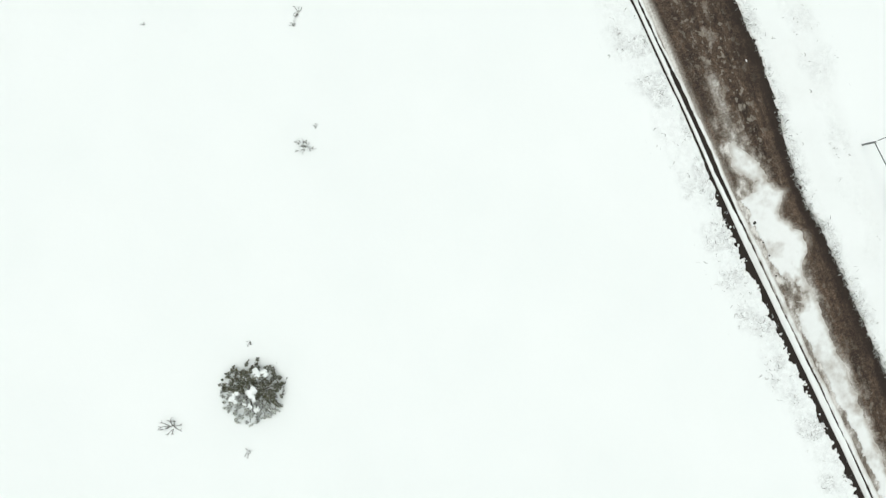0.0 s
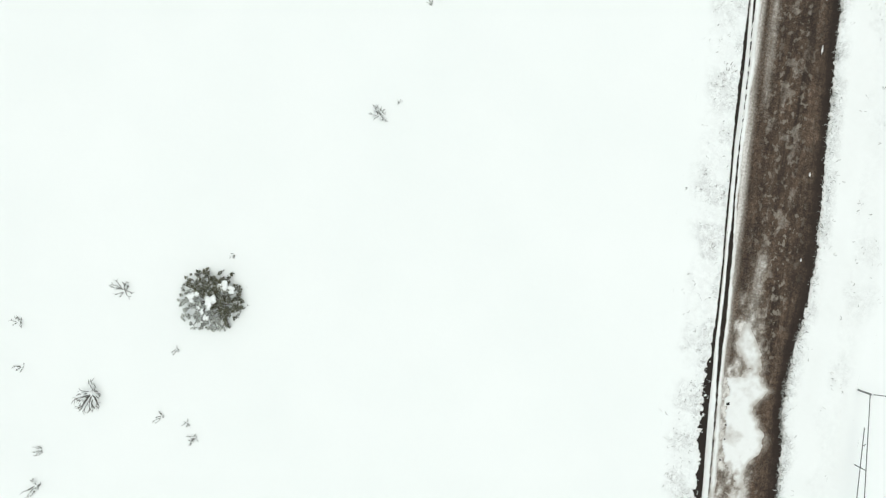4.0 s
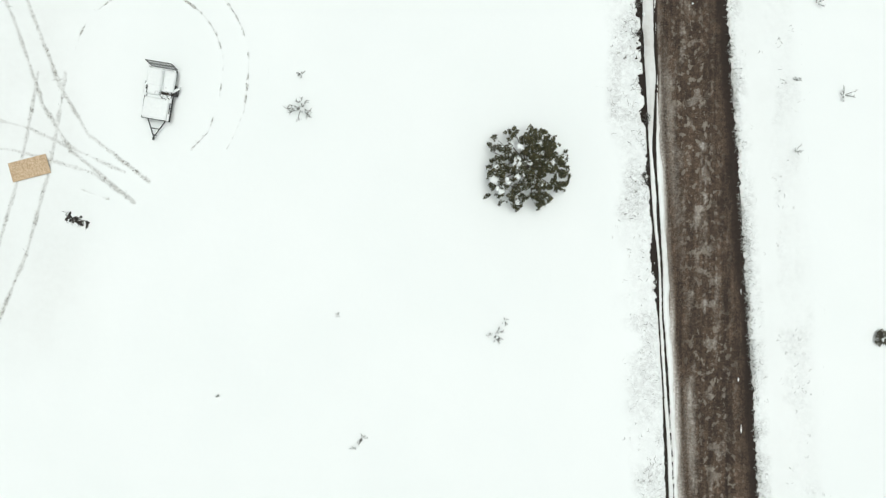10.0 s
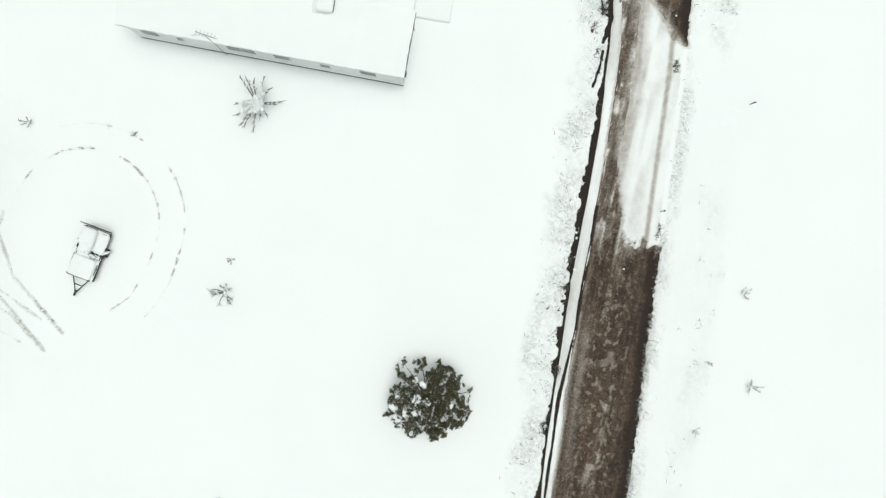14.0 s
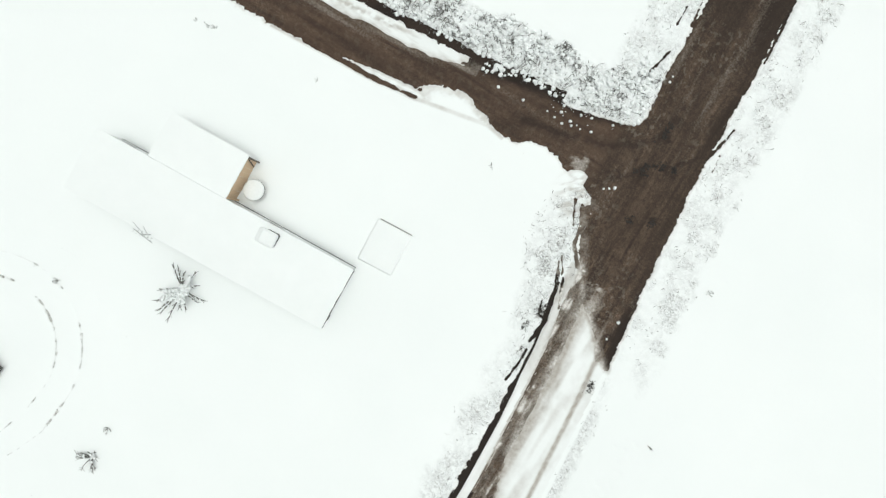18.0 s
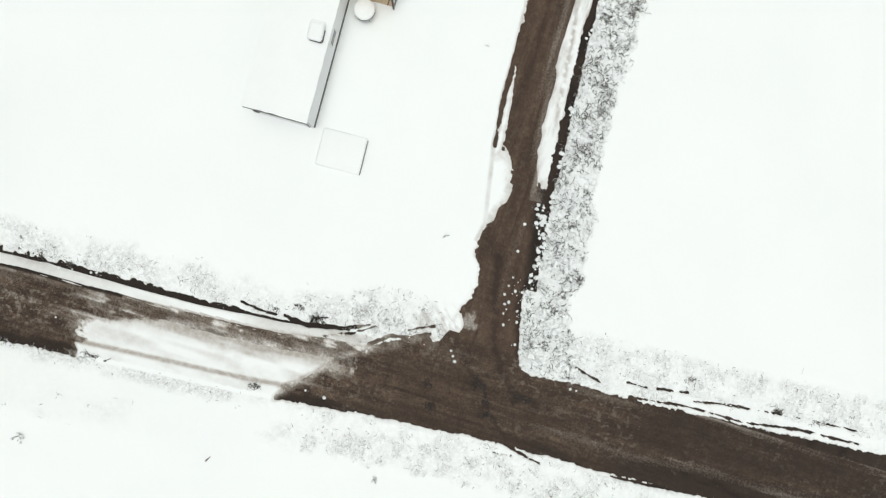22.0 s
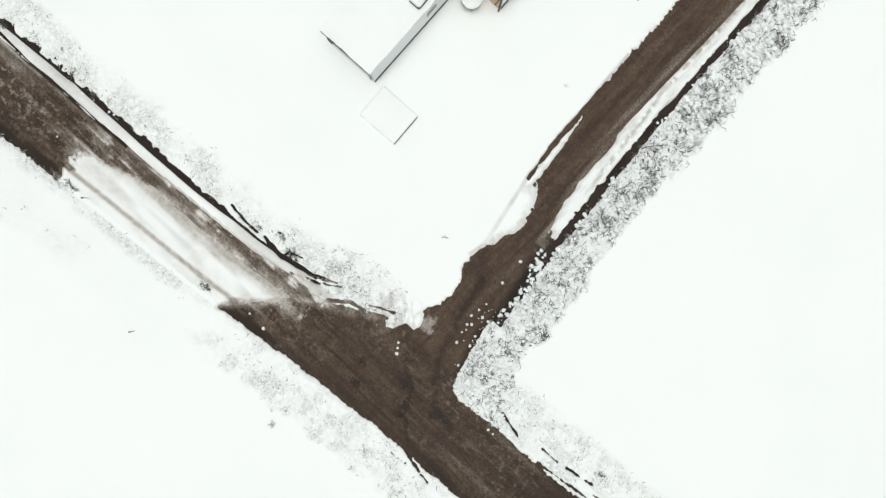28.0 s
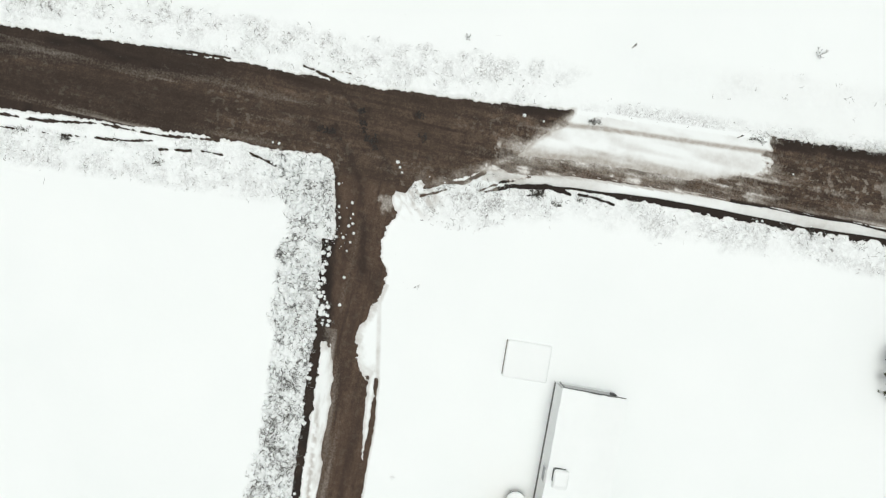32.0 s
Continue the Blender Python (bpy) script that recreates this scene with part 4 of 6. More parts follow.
# ---------------------------------------------------------------- helpers for shapes
class Geo:
    """Collects places and faces of one mesh."""

    def __init__(self):
        self.v, self.f = [], []

    def tube(self, p0, p1, r0, r1, sides=5):
        p0, p1 = Vector(p0), Vector(p1)
        ax = (p1 - p0).normalized()
        a = ax.orthogonal().normalized()
        b = ax.cross(a)
        k = len(self.v)
        for p, r in ((p0, r0), (p1, r1)):
            for i in range(sides):
                t = 2 * math.pi * i / sides
                self.v.append(tuple(p + r * (math.cos(t) * a + math.sin(t) * b)))
        for i in range(sides):
            j = (i + 1) % sides
            self.f.append((k + i, k + j, k + sides + j, k + sides + i))
        self.f.append(tuple(k + i for i in reversed(range(sides))))
        self.f.append(tuple(k + sides + i for i in range(sides)))

    def bent(self, points, r0, r1, sides=5):
        n = len(points) - 1
        for i in range(n):
            self.tube(points[i], points[i + 1], r0 + (r1 - r0) * i / n, r0 + (r1 - r0) * (i + 1) / n, sides)

    def leaf(self, p, way, side, length, width):
        k = len(self.v)
        p, way, side = Vector(p), Vector(way), Vector(side)
        self.v += [tuple(p), tuple(p + way * length * 0.5 + side * width), tuple(p + way * length), tuple(p + way * length * 0.5 - side * width)]
        self.f.append((k, k + 1, k + 2, k + 3))

    def lump(self, p, rx, ry, rz, rnd, rings=3, seg=7):
        """A rounded, uneven lump of snow, flat below."""
        k = len(self.v)
        turn = rnd.random() * 6.28
        c, s = math.cos(turn), math.sin(turn)
        for i in range(rings):
            a = math.pi / 2 * i / rings
            for j in range(seg):
                t = 2 * math.pi * j / seg
                w = 1 + rnd.uniform(-0.32, 0.32)
                x, y = rx * math.cos(a) * math.cos(t) * w, ry * math.cos(a) * math.sin(t) * w
                self.v.append((p[0] + c * x - s * y, p[1] + s * x + c * y, p[2] + rz * math.sin(a)))
        self.v.append((p[0], p[1], p[2] + rz))
        top = len(self.v) - 1
        for i in range(rings - 1):
            for j in range(seg):
                j2 = (j + 1) % seg
                self.f.append((k + i * seg + j, k + i * seg + j2, k + (i + 1) * seg + j2, k + (i + 1) * seg + j))
        for j in range(seg):
            self.f.append((k + (rings - 1) * seg + j, k + (rings - 1) * seg + (j + 1) % seg, top))
        self.f.append(tuple(k + j for j in reversed(range(seg))))

    def box(self, lo, hi, bevel=0.0):
        bm = bmesh.new()
        bmesh.ops.create_cube(bm, size=1)
        for v in bm.verts:
            v.co = [(lo[i] + hi[i]) / 2 + v.co[i] * (hi[i] - lo[i]) for i in range(3)]
        if bevel:
            bmesh.ops.bevel(bm, geom=bm.edges[:], offset=bevel, segments=2, affect="EDGES", profile=0.5)
        k = len(self.v)
        bm.verts.index_update()
        self.v += [tuple(v.co) for v in bm.verts]
        self.f += [tuple(k + v.index for v in f.verts) for f in bm.faces]
        bm.free()

    def disc(self, p, r, h, sides=24, inset=0.03):
        k = len(self.v)
        for z, rr in ((0, r - inset * 0.3), (h * 0.25, r), (h * 0.75, r), (h, r - inset)):
            for i in range(sides):
                t = 2 * math.pi * i / sides
                self.v.append((p[0] + rr * math.cos(t), p[1] + rr * math.sin(t), p[2] + z))
        for q in range(3):
            for i in range(sides):
                j = (i + 1) % sides
                self.f.append((k + q * sides + i, k + q * sides + j, k + (q + 1) * sides + j, k + (q + 1) * sides + i))
        self.f.append(tuple(k + i for i in reversed(range(sides))))
        self.f.append(tuple(k + 3 * sides + i for i in range(sides)))

    def make(self, name, material, parent=None, label="", smooth=False):
        ob = mesh_object(name, self.v, self.f, material, parent)
        if smooth:
            for p in ob.data.polygons:
                p.use_smooth = True
        if label:
            tagged(ob, label)
        return ob


def part(name, geo, material, parent, label="", smooth=False):
    return geo.make(name, material, parent, label, smooth)


def boxed(name, lo, hi, material, parent, label="", bevel=0.0):
    g = Geo()
    g.box(lo, hi, bevel)
    return g.make(name, material, parent, label)


def thing(name, m, label, category, group=""):
    ob = new(name)
    ob.matrix_world = m
    return tagged(ob, label, category, group)


LEVEL = 0.10


def snow_level(x, y):
    return LEVEL + float(rolling(np.array([x]), np.array([y]))[0])


# ---------------------------------------------------------------- the mobile home
def snow_slab(name, lo, hi, parent, rnd, thick=0.16, pitch=0.0, cut=0.3):
    """Snow on a roof: a soft-edged, slightly uneven sheet that follows the roof's pitch."""
    nx, ny = max(4, int((hi[0] - lo[0]) / cut)), max(4, int((hi[1] - lo[1]) / cut))
    g = Geo()
    my, half = (lo[1] + hi[1]) / 2, (hi[1] - lo[1]) / 2
    for i in range(nx + 1):
        for j in range(ny + 1):
            x, y = lo[0] + (hi[0] - lo[0]) * i / nx, lo[1] + (hi[1] - lo[1]) * j / ny
            e = min(i, nx - i, 1) and min(j, ny - j, 1)
            wob = 0.006 * math.sin(x * 1.1 + y * 0.8)
            x += 0 if e else rnd.uniform(-0.025, 0.025)
            y += 0 if e else rnd.uniform(-0.02, 0.02)
            z = lo[2] + pitch * (1 - abs(y - my) / half) + thick * (1.0 if e else 0.93) + wob
            g.v.append((x, y, z))
    row = ny + 1
    for i in range(nx):
        for j in range(ny):
            g.f.append((i * row + j, (i + 1) * row + j, (i + 1) * row + j + 1, i * row + j + 1))
    rim = [i * row for i in range(nx + 1)] + [nx * row + j for j in range(1, ny + 1)] + [i * row + ny for i in range(nx - 1, -1, -1)] + [j for j in range(ny - 1, 0, -1)]
    k0 = len(g.v)
    g.v += [g.v[r] for r in rim]
    rim = list(range(k0, k0 + len(rim)))
    k = len(g.v)
    for r in rim:
        x, y, z = g.v[r]
        g.v.append((x, y, lo[2] + pitch * (1 - abs(y - my) / half) - 0.01))
    n = len(rim)
    for a in range(n):
        b = (a + 1) % n
        g.f.append((rim[b], rim[a], k + a, k + b))
    g.f.append(tuple(k + a for a in range(n)))
    return g.make(name, ROOF_SNOW, parent, "thick smooth layer of snow", smooth=True)


def gable_roof(name, lo, hi, pitch, thick, material, parent):
    g = Geo()
    my = (lo[1] + hi[1]) / 2
    for x in (lo[0], hi[0]):
        g.v += [(x, lo[1], lo[2] - thick), (x, lo[1], lo[2]), (x, my, lo[2] + pitch), (x, hi[1], lo[2]), (x, hi[1], lo[2] - thick)]
    for a in range(5):
        b = (a + 1) % 5
        g.f.append((a, b, 5 + b, 5 + a))
    g.f += [(4, 3, 2, 1, 0), (5, 6, 7, 8, 9)]
    return g.make(name, material, parent)


def add_window(house, x, y, z, w, h, face, panes=1):
    """A framed window in a wall that faces -y or +y (face -1 or 1)."""
    d = 0.05 * face
    win = boxed("window", (x - w / 2 - 0.05, min(y, y + d), z - 0.05), (x + w / 2 + 0.05, max(y, y + d), z + h + 0.05), TRIM, house, "white framed window")
    for i in range(panes):
        x0, x1 = x - w / 2 + w * i / panes + 0.02, x - w / 2 + w * (i + 1) / panes - 0.02
        y0, y1 = y + d * 1.05, y + d * 1.25
        boxed("pane", (x0, min(y0, y1), z), (x1, max(y0, y1), z + h), GLASS, win, "dark reflecting glass pane")
    boxed("sill", (x - w / 2 - 0.08, min(y, y + d * 2), z - 0.09), (x + w / 2 + 0.08, max(y, y + d * 2), z - 0.055), TRIM, win)


def build_house():
    rnd = random.Random(3)
    house = thing("mobile_home", pose(-7.68, 30.22, 0.06, 0, 0, 2.0), "long single-storey mobile home with pale siding under snow", "house")
    L, W, WN, eave = 8.42, 1.78, 2.02, 2.62
    boxed("skirting", (-L + 0.06, -W + 0.06, 0.0), (L - 0.06, WN - 0.06, 0.38), SKIRT, house, "dark recessed skirting")
    # thin dark strips along the foot of the long walls
    boxed("north_skirting", (-L + 0.04, WN, 0.0), (L - 0.02, WN + 0.02, 0.40), SKIRT, house, "dark skirting along the back wall")
    boxed("south_skirting", (-L + 0.04, -W - 0.03, 0.0), (L - 0.02, -W, 0.17), SKIRT, house, "dark skirting along the front wall")
    boxed("wall", (-L, -W, 0.17), (L, WN, eave), SIDING, house, "pale horizontal siding", 0.01)
    for face, reach in ((-1, W), (1, WN)):
        for k in range(9):
            z = 0.19 + k * 0.265 if face < 0 else 0.42 + k * 0.242
            y0 = face * reach
            boxed("siding_board", (-L + 0.02, min(y0, y0 + face * 0.014), z), (L - 0.02, max(y0, y0 + face * 0.014), z + (0.25 if face < 0 else 0.228)), SIDING, house)
    boxed("end_skirting", (L, -W + 0.03, 0.0), (L + 0.012, WN - 0.03, 0.60), SIDING, house, "pale skirting at the gable end")
    # added dark board that draws the shadow line below the gable eave
    boxed("eave_shade_board", (L + 0.14, -W - 0.08, eave - 0.16), (L + 0.205, WN + 0.02, eave + 0.02), SKIRT, house, "dark board in place of the shadow under the gable eave")
    # gable-end boards in a darker grey than the long walls
    for k in range(9):
        z = 0.60 + k * 0.22
        boxed("siding_board", (L, -W + 0.02, z), (L + 0.014, WN - 0.02, z + 0.205), END_SIDING, house, "grey siding board at the gable end")
    for x, w, h, n in ((-7.1, 1.0, 0.75, 1), (-5.3, 0.36, 0.4, 1), (-1.5, 1.75, 0.85, 2), (1.0, 1.0, 0.6, 1), (3.65, 0.6, 0.35, 1), (6.3, 1.0, 0.55, 1)):
        add_window(house, x, -W - 0.014, 1.45, w, h, -1, n)
    add_window(house, 3.0, WN + 0.014, 1.45, 0.9, 0.6, 1)
    add_window(house, -7.1, WN + 0.014, 1.45, 0.8, 0.6, 1)
    gable_roof("roof", (-L - 0.28, -W - 0.12, eave + 0.02), (L + 0.14, WN + 0.04, eave + 0.02), 0.30, 0.06, TRIM, house)
    boxed("fascia", (-L - 0.28, -W - 0.15, eave - 0.12), (L + 0.14, -W - 0.12, eave + 0.03), TRIM, house)
    boxed("fascia", (-L - 0.28, WN + 0.04, eave - 0.12), (L + 0.14, WN + 0.07, eave + 0.03), TRIM, house)
    snow_slab("roof_snow", (-L - 0.32, -W - 0.17, eave + 0.03), (L + 0.19, WN + 0.09, eave + 0.03), house, rnd, 0.13, 0.26)
    # addition on the back, with the raw pine wall of the porch
    ax0, ax1, ay1, ae = -5.12, -0.36, 4.92, 2.42
    boxed("addition_wall", (ax0, WN, 0.0), (ax1, ay1, ae), SIDING, house, "pale siding of the addition", 0.01)
    boxed("addition_skirting", (ax0 - 0.012, WN + 0.03, 0.0), (ax1 - 0.02, ay1 + 0.02, 0.58), SKIRT, house, "dark skirting of the addition")
    for k in range(9):
        y0 = WN + 0.04 + k * 0.318
        boxed("porch_board", (ax1, y0, 0.12), (ax1 + 0.025, y0 + 0.305, ae - 0.02), PINE, house, "raw tan pine board")
    boxed("porch_post", (ax1 + 0.12, WN + 0.10, 0.1), (ax1 + 0.22, WN + 0.20, ae - 0.02), PINE, house, "raw tan pine post", 0.008)
    boxed("porch_post", (ax1 + 0.10, ay1 - 0.06, 0.1), (ax1 + 0.20, ay1 + 0.04, ae - 0.02), DARK_WOOD, house, "dark wooden post", 0.008)
    brace = Geo()
    brace.tube((ax1 + 0.06, ay1 - 0.42, 0.3), (ax1 + 0.12, ay1 - 0.05, ae - 0.1), 0.035, 0.035, 6)
    part("porch_brace", brace, DARK_WOOD, house, "dark slanting brace")
    boxed("door", (ax1 + 0.026, WN + 0.75, 0.15), (ax1 + 0.06, WN + 1.6, 2.12), PINE, house, "plain tan wooden door", 0.006)
    boxed("addition_roof", (ax0 - 0.25, WN + 0.10, ae), (ax1 + 0.16, ay1 + 0.12, ae + 0.10), TRIM, house)
    snow_slab("addition_snow", (ax0 - 0.30, WN + 0.10, ae + 0.10), (ax1 + 0.20, ay1 + 0.16, ae + 0.10), house, rnd, 0.13, 0.02)
    boxed("meter_box", (L + 0.014, -W + 0.25, 1.2), (L + 0.16, -W + 0.55, 1.75), STEEL, house, "dark electricity meter box", 0.01)
    boxed("downpipe", (L + 0.014, WN - 0.3, 0.2), (L + 0.07, WN - 0.24, eave), GALV, house)
    return house


house = build_house()


def build_cooler():
    c = thing("roof_cooler", pose(-4.33, 31.72, 2.80, 0, 0, 4), "square rooftop cooler box rounded over with snow", "roof cooler")
    boxed("housing", (-0.40, -0.40, -0.12), (0.40, 0.40, 0.42), GALV, c, "dull metal housing", 0.02)
    # dark slats on two sides only, standing in for the shade beside the cap
    for k in range(5):
        boxed("shade_louvre", (-0.34, 0.40, 0.02 + k * 0.07), (0.34, 0.425, 0.06 + k * 0.07), STEEL, c, "dark slat in place of the shade on this side")
        boxed("shade_louvre", (0.40, -0.34, 0.02 + k * 0.07), (0.425, 0.34, 0.06 + k * 0.07), STEEL, c, "dark slat in place of the shade on this side")
    g = Geo()
    g.box((-0.62, -0.50, 0.16), (0.42, 0.41, 0.60), 0.15)
    part("snow_cap", g, ROOF_SNOW, c, "rounded cap of snow", True)
    g = Geo()
    g.box((-0.90, -0.62, -0.16), (0.20, 0.40, 0.26), 0.2)
    part("snow_drift", g, ROOF_SNOW, c, "drift of snow banked against the box", True)
    return c


def build_antenna():
    a = thing("tv_antenna", pose(-10.55, 28.22, 0.06), "thin metal television antenna on a mast beside the wall", "antenna")
    g = Geo()
    g.tube((0, 0, 0), (0, 0, 4.1), 0.022, 0.018, 6)
    part("mast", g, GALV, a)
    g = Geo()
    g.tube((-0.55, 0.06, 4.0), (0.75, -0.10, 4.0), 0.015, 0.015, 5)
    part("boom", g, STEEL, a)
    for k in range(6):
        x = -0.5 + k * 0.22
        g = Geo()
        ln = 0.20 - 0.02 * k
        g.tube((x, 0.05 - ln, 4.02), (x + 0.04, 0.05 + ln, 4.02), 0.008, 0.008, 4)
        part("element", g, STEEL, a)
    g = Geo()
    g.tube((0, 0, 2.5), (0.55, 0.25, 2.62), 0.014, 0.014, 4)
    part("wall_bracket", g, STEEL, a)
    g = Geo()
    g.tube((0, 0, 3.2), (-0.9, 0.3, 2.68), 0.010, 0.010, 4)
    part("stay", g, STEEL, a)
    g = Geo()
    g.tube((0.1, 0.05, 3.9), (-1.35, 0.1, 2.72), 0.010, 0.010, 4)
    part("stay", g, STEEL, a)
    return a


def build_table():
    t = thing("patio_table", pose(-7.24, 33.5, 0.08), "round patio table capped with a thick disc of snow", "table")
    g = Geo()
    g.disc((0, 0, 0.68), 0.66, 0.04, 32)
    part("tabletop", g, STEEL, t, "dark round tabletop")
    g = Geo()
    g.disc((0, 0, 0.72), 0.66, 0.24, 32, 0.10)
    part("snow_cap", g, LUMP_SNOW, t, "thick disc of snow", True)
    for k in range(4):
        a = math.pi / 4 + k * math.pi / 2
        g = Geo()
        g.tube((0.5 * math.cos(a), 0.5 * math.sin(a), 0), (0.42 * math.cos(a), 0.42 * math.sin(a), 0.69), 0.02, 0.02, 6)
        part("leg", g, STEEL, t)
    return t


def build_platform():
    p = thing("garden_platform", pose(1.60, 34.70, -0.18, 0, 0, 3), "low square wooden platform buried under smooth snow", "platform")
    for k in range(10):
        boxed("deck_board", (-1.10, -1.38 + k * 0.275, 0.36), (1.10, -1.38 + k * 0.275 + 0.262, 0.40), DARK_WOOD, p)
    # the +y board stands proud of the snow cap as a thin dark edge
    for lo, hi in (((1.10, -1.38, 0.0), (1.13, 1.38, 0.40)), ((-1.13, -1.38, 0.0), (-1.10, 1.38, 0.40)), ((-1.10, 1.38, 0.0), (1.14, 1.415, 0.43)), ((-1.10, -1.41, 0.0), (1.10, -1.38, 0.40))):
        boxed("rim_board", lo, hi, DARK_WOOD, p, "dark rim board")
    cap = Geo()
    cap.box((-1.26, -1.54, 0.02), (1.17, 1.385, 0.50), 0.12)
    part("snow_cap", cap, ROOF_SNOW, p, "smooth rounded layer of snow", True)
    return p


build_cooler(), build_antenna(), build_table(), build_platform()


# ---------------------------------------------------------------- utility trailer with a half-buried load
def build_trailer():
    rnd = random.Random(12)
    t = thing("utility_trailer", pose(-16.22, 14.12, 0.05, 0, 0, -9), "dark steel utility trailer with snow-buried load and raised ramp", "trailer")
    for s in (-1, 1):
        boxed("side_rail", (s * 0.93 - 0.03, -1.65, 0.42), (s * 0.93 + 0.03, 1.65, 0.52), STEEL, t, "", 0.006)
        boxed("top_rail", (s * 0.93 - 0.025, -1.65, 0.82), (s * 0.93 + 0.025, 1.65, 0.87), STEEL, t, "", 0.006)
        for y in (-1.62, -0.8, 0.0, 0.8, 1.62):
            boxed("upright", (s * 0.93 - 0.02, y - 0.02, 0.52), (s * 0.93 + 0.02, y + 0.02, 0.83), STEEL, t)
        wheel = Geo()
        wheel.tube((s * 0.98, 0.35, 0.28), (s * 1.13, 0.35, 0.28), 0.30, 0.30, 18)
        wh = part("wheel", wheel, RUBBER, t, "black rubber tyre")
        hub = Geo()
        hub.tube((s * 1.06, 0.35, 0.28), (s * 1.14, 0.35, 0.28), 0.15, 0.13, 12)
        part("hub", hub, GALV, wh, "dull steel hub")
        g = Geo()
        g.box((s * 1.05 - 0.09, 0.0, 0.60), (s * 1.05 + 0.09, 0.70, 0.64), 0.015)
        part("mudguard", g, STEEL, t)
        g = Geo()
        g.lump((s * 1.05, 0.35, 0.63), 0.12, 0.42, 0.07, rnd)
        part("mudguard_snow", g, LUMP_SNOW, t, "ridge of snow", True)
        g = Geo()
        g.tube((s * 0.62, -1.65, 0.45), (0.0, -2.75, 0.45), 0.04, 0.04, 6)
        part("drawbar", g, STEEL, t)
    g = Geo()
    g.tube((-0.30, -2.2, 0.45), (0.30, -2.2, 0.45), 0.03, 0.03, 6)
    part("cross_brace", g, STEEL, t)
    g = Geo()
    g.tube((0, -2.6, 0.05), (0, -2.6, 0.75), 0.035, 0.03, 8)
    part("jack", g, STEEL, t, "dark jockey stand")
    boxed("coupler", (-0.06, -2.95, 0.42), (0.06, -2.7, 0.54), STEEL, t, "", 0.012)
    boxed("front_rail", (-0.93, -1.68, 0.82), (0.93, -1.63, 0.87), STEEL, t)
    for k in range(7):
        boxed("deck_plank", (-0.90 + k * 0.258, -1.63, 0.44), (-0.90 + k * 0.258 + 0.245, 1.63, 0.475), DARK_WOOD, t)
    # raised ramp of open mesh at the back
    ramp_part = Geo()
    for x in (-0.92, 0.92):
        ramp_part.tube((x, 1.72, 0.45), (x, 1.86, 1.70), 0.03, 0.03, 6)
    for z in (0.47, 1.08, 1.69):
        ramp_part.tube((-0.92, 1.72 + (z - 0.45) * 0.112, z), (0.92, 1.72 + (z - 0.45) * 0.112, z), 0.03, 0.03, 6)
    gate = part("ramp_gate", ramp_part, STEEL, t, "raised dark mesh ramp")
    for k in range(9):
        g = Geo()
        x = -0.82 + k * 0.205
        g.tube((x, 1.72, 0.46), (x, 1.86, 1.68), 0.022, 0.022, 4)
        part("bar", g, GALV, gate)
    mesh_sheet = Geo()
    for k in range(8):
        z = 0.58 + k * 0.14
        mesh_sheet.tube((-0.9, 1.70 + (z - 0.45) * 0.112, z), (0.9, 1.70 + (z - 0.45) * 0.112, z), 0.009, 0.009, 3)
    part("mesh_infill", mesh_sheet, GALV, gate, "dull expanded metal mesh")
    # snow over the load, in separate cushions that spill over the rails
    for lo, hi in (((-0.95, -1.66, 0.46), (0.80, -0.30, 0.95)), ((-0.97, 0.42, 0.46), (0.10, 1.58, 0.98)), ((-0.86, -0.10, 0.46), (0.06, 0.60, 0.94)), ((0.26, 0.16, 0.46), (0.99, 1.50, 0.95))):
        g = Geo()
        g.box(lo, hi, 0.14)
        for i, (x, y, z) in enumerate(g.v):
            g.v[i] = (x + rnd.uniform(-0.03, 0.03), y + rnd.uniform(-0.03, 0.03), z)
        part("load_snow", g, LUMP_SNOW, t, "cushion of snow over the load", True)
    for y0, y1 in ((-1.62, 0.02), (0.18, 1.6)):
        boxed("deck_snow", (-0.89, y0, 0.48), (0.89, y1, 0.60), LUMP_SNOW, t, "snow lying on the deck", 0.03)
    for x, y0, y1 in ((-0.93, -0.22, 0.18), (0.93, -1.66, -1.2), (0.93, -0.5, -0.2), (0.93, 0.98, 1.6), (-0.93, 0.9, 1.6)):
        boxed("rail_snow", (x - 0.07, y0, 0.87), (x + 0.07, y1, 0.94), LUMP_SNOW, t, "snow lying on the rail", 0.025)
    for k in range(18):
        g = Geo()
        a = rnd.uniform(-2.4, 2.4)
        x, y = rnd.uniform(0.0, 0.85), -0.1 + rnd.uniform(-0.2, 0.28)
        g.tube((x, y, 0.55), (x + 0.26 * math.sin(a), y + 0.26 * math.cos(a), 0.98), 0.022, 0.012, 5)
        part("stick", g, STEEL, t, "dark stick of the load")
    t.scale = (0.87, 0.97, 0.74)
    return t


build_trailer()


def build_sheet():
    g = Geo()
    g.box((-1.22, -0.61, 0.0), (1.22, 0.61, 0.018), 0.003)
    ob = g.make("board_sheet", OSB)
    ob.matrix_world = pose(-24.47, 9.5, 0.175, 0.6, -0.4, 14.8)
    return tagged(ob, "bare tan strand board sheet lying on the snow", "board")


build_sheet()


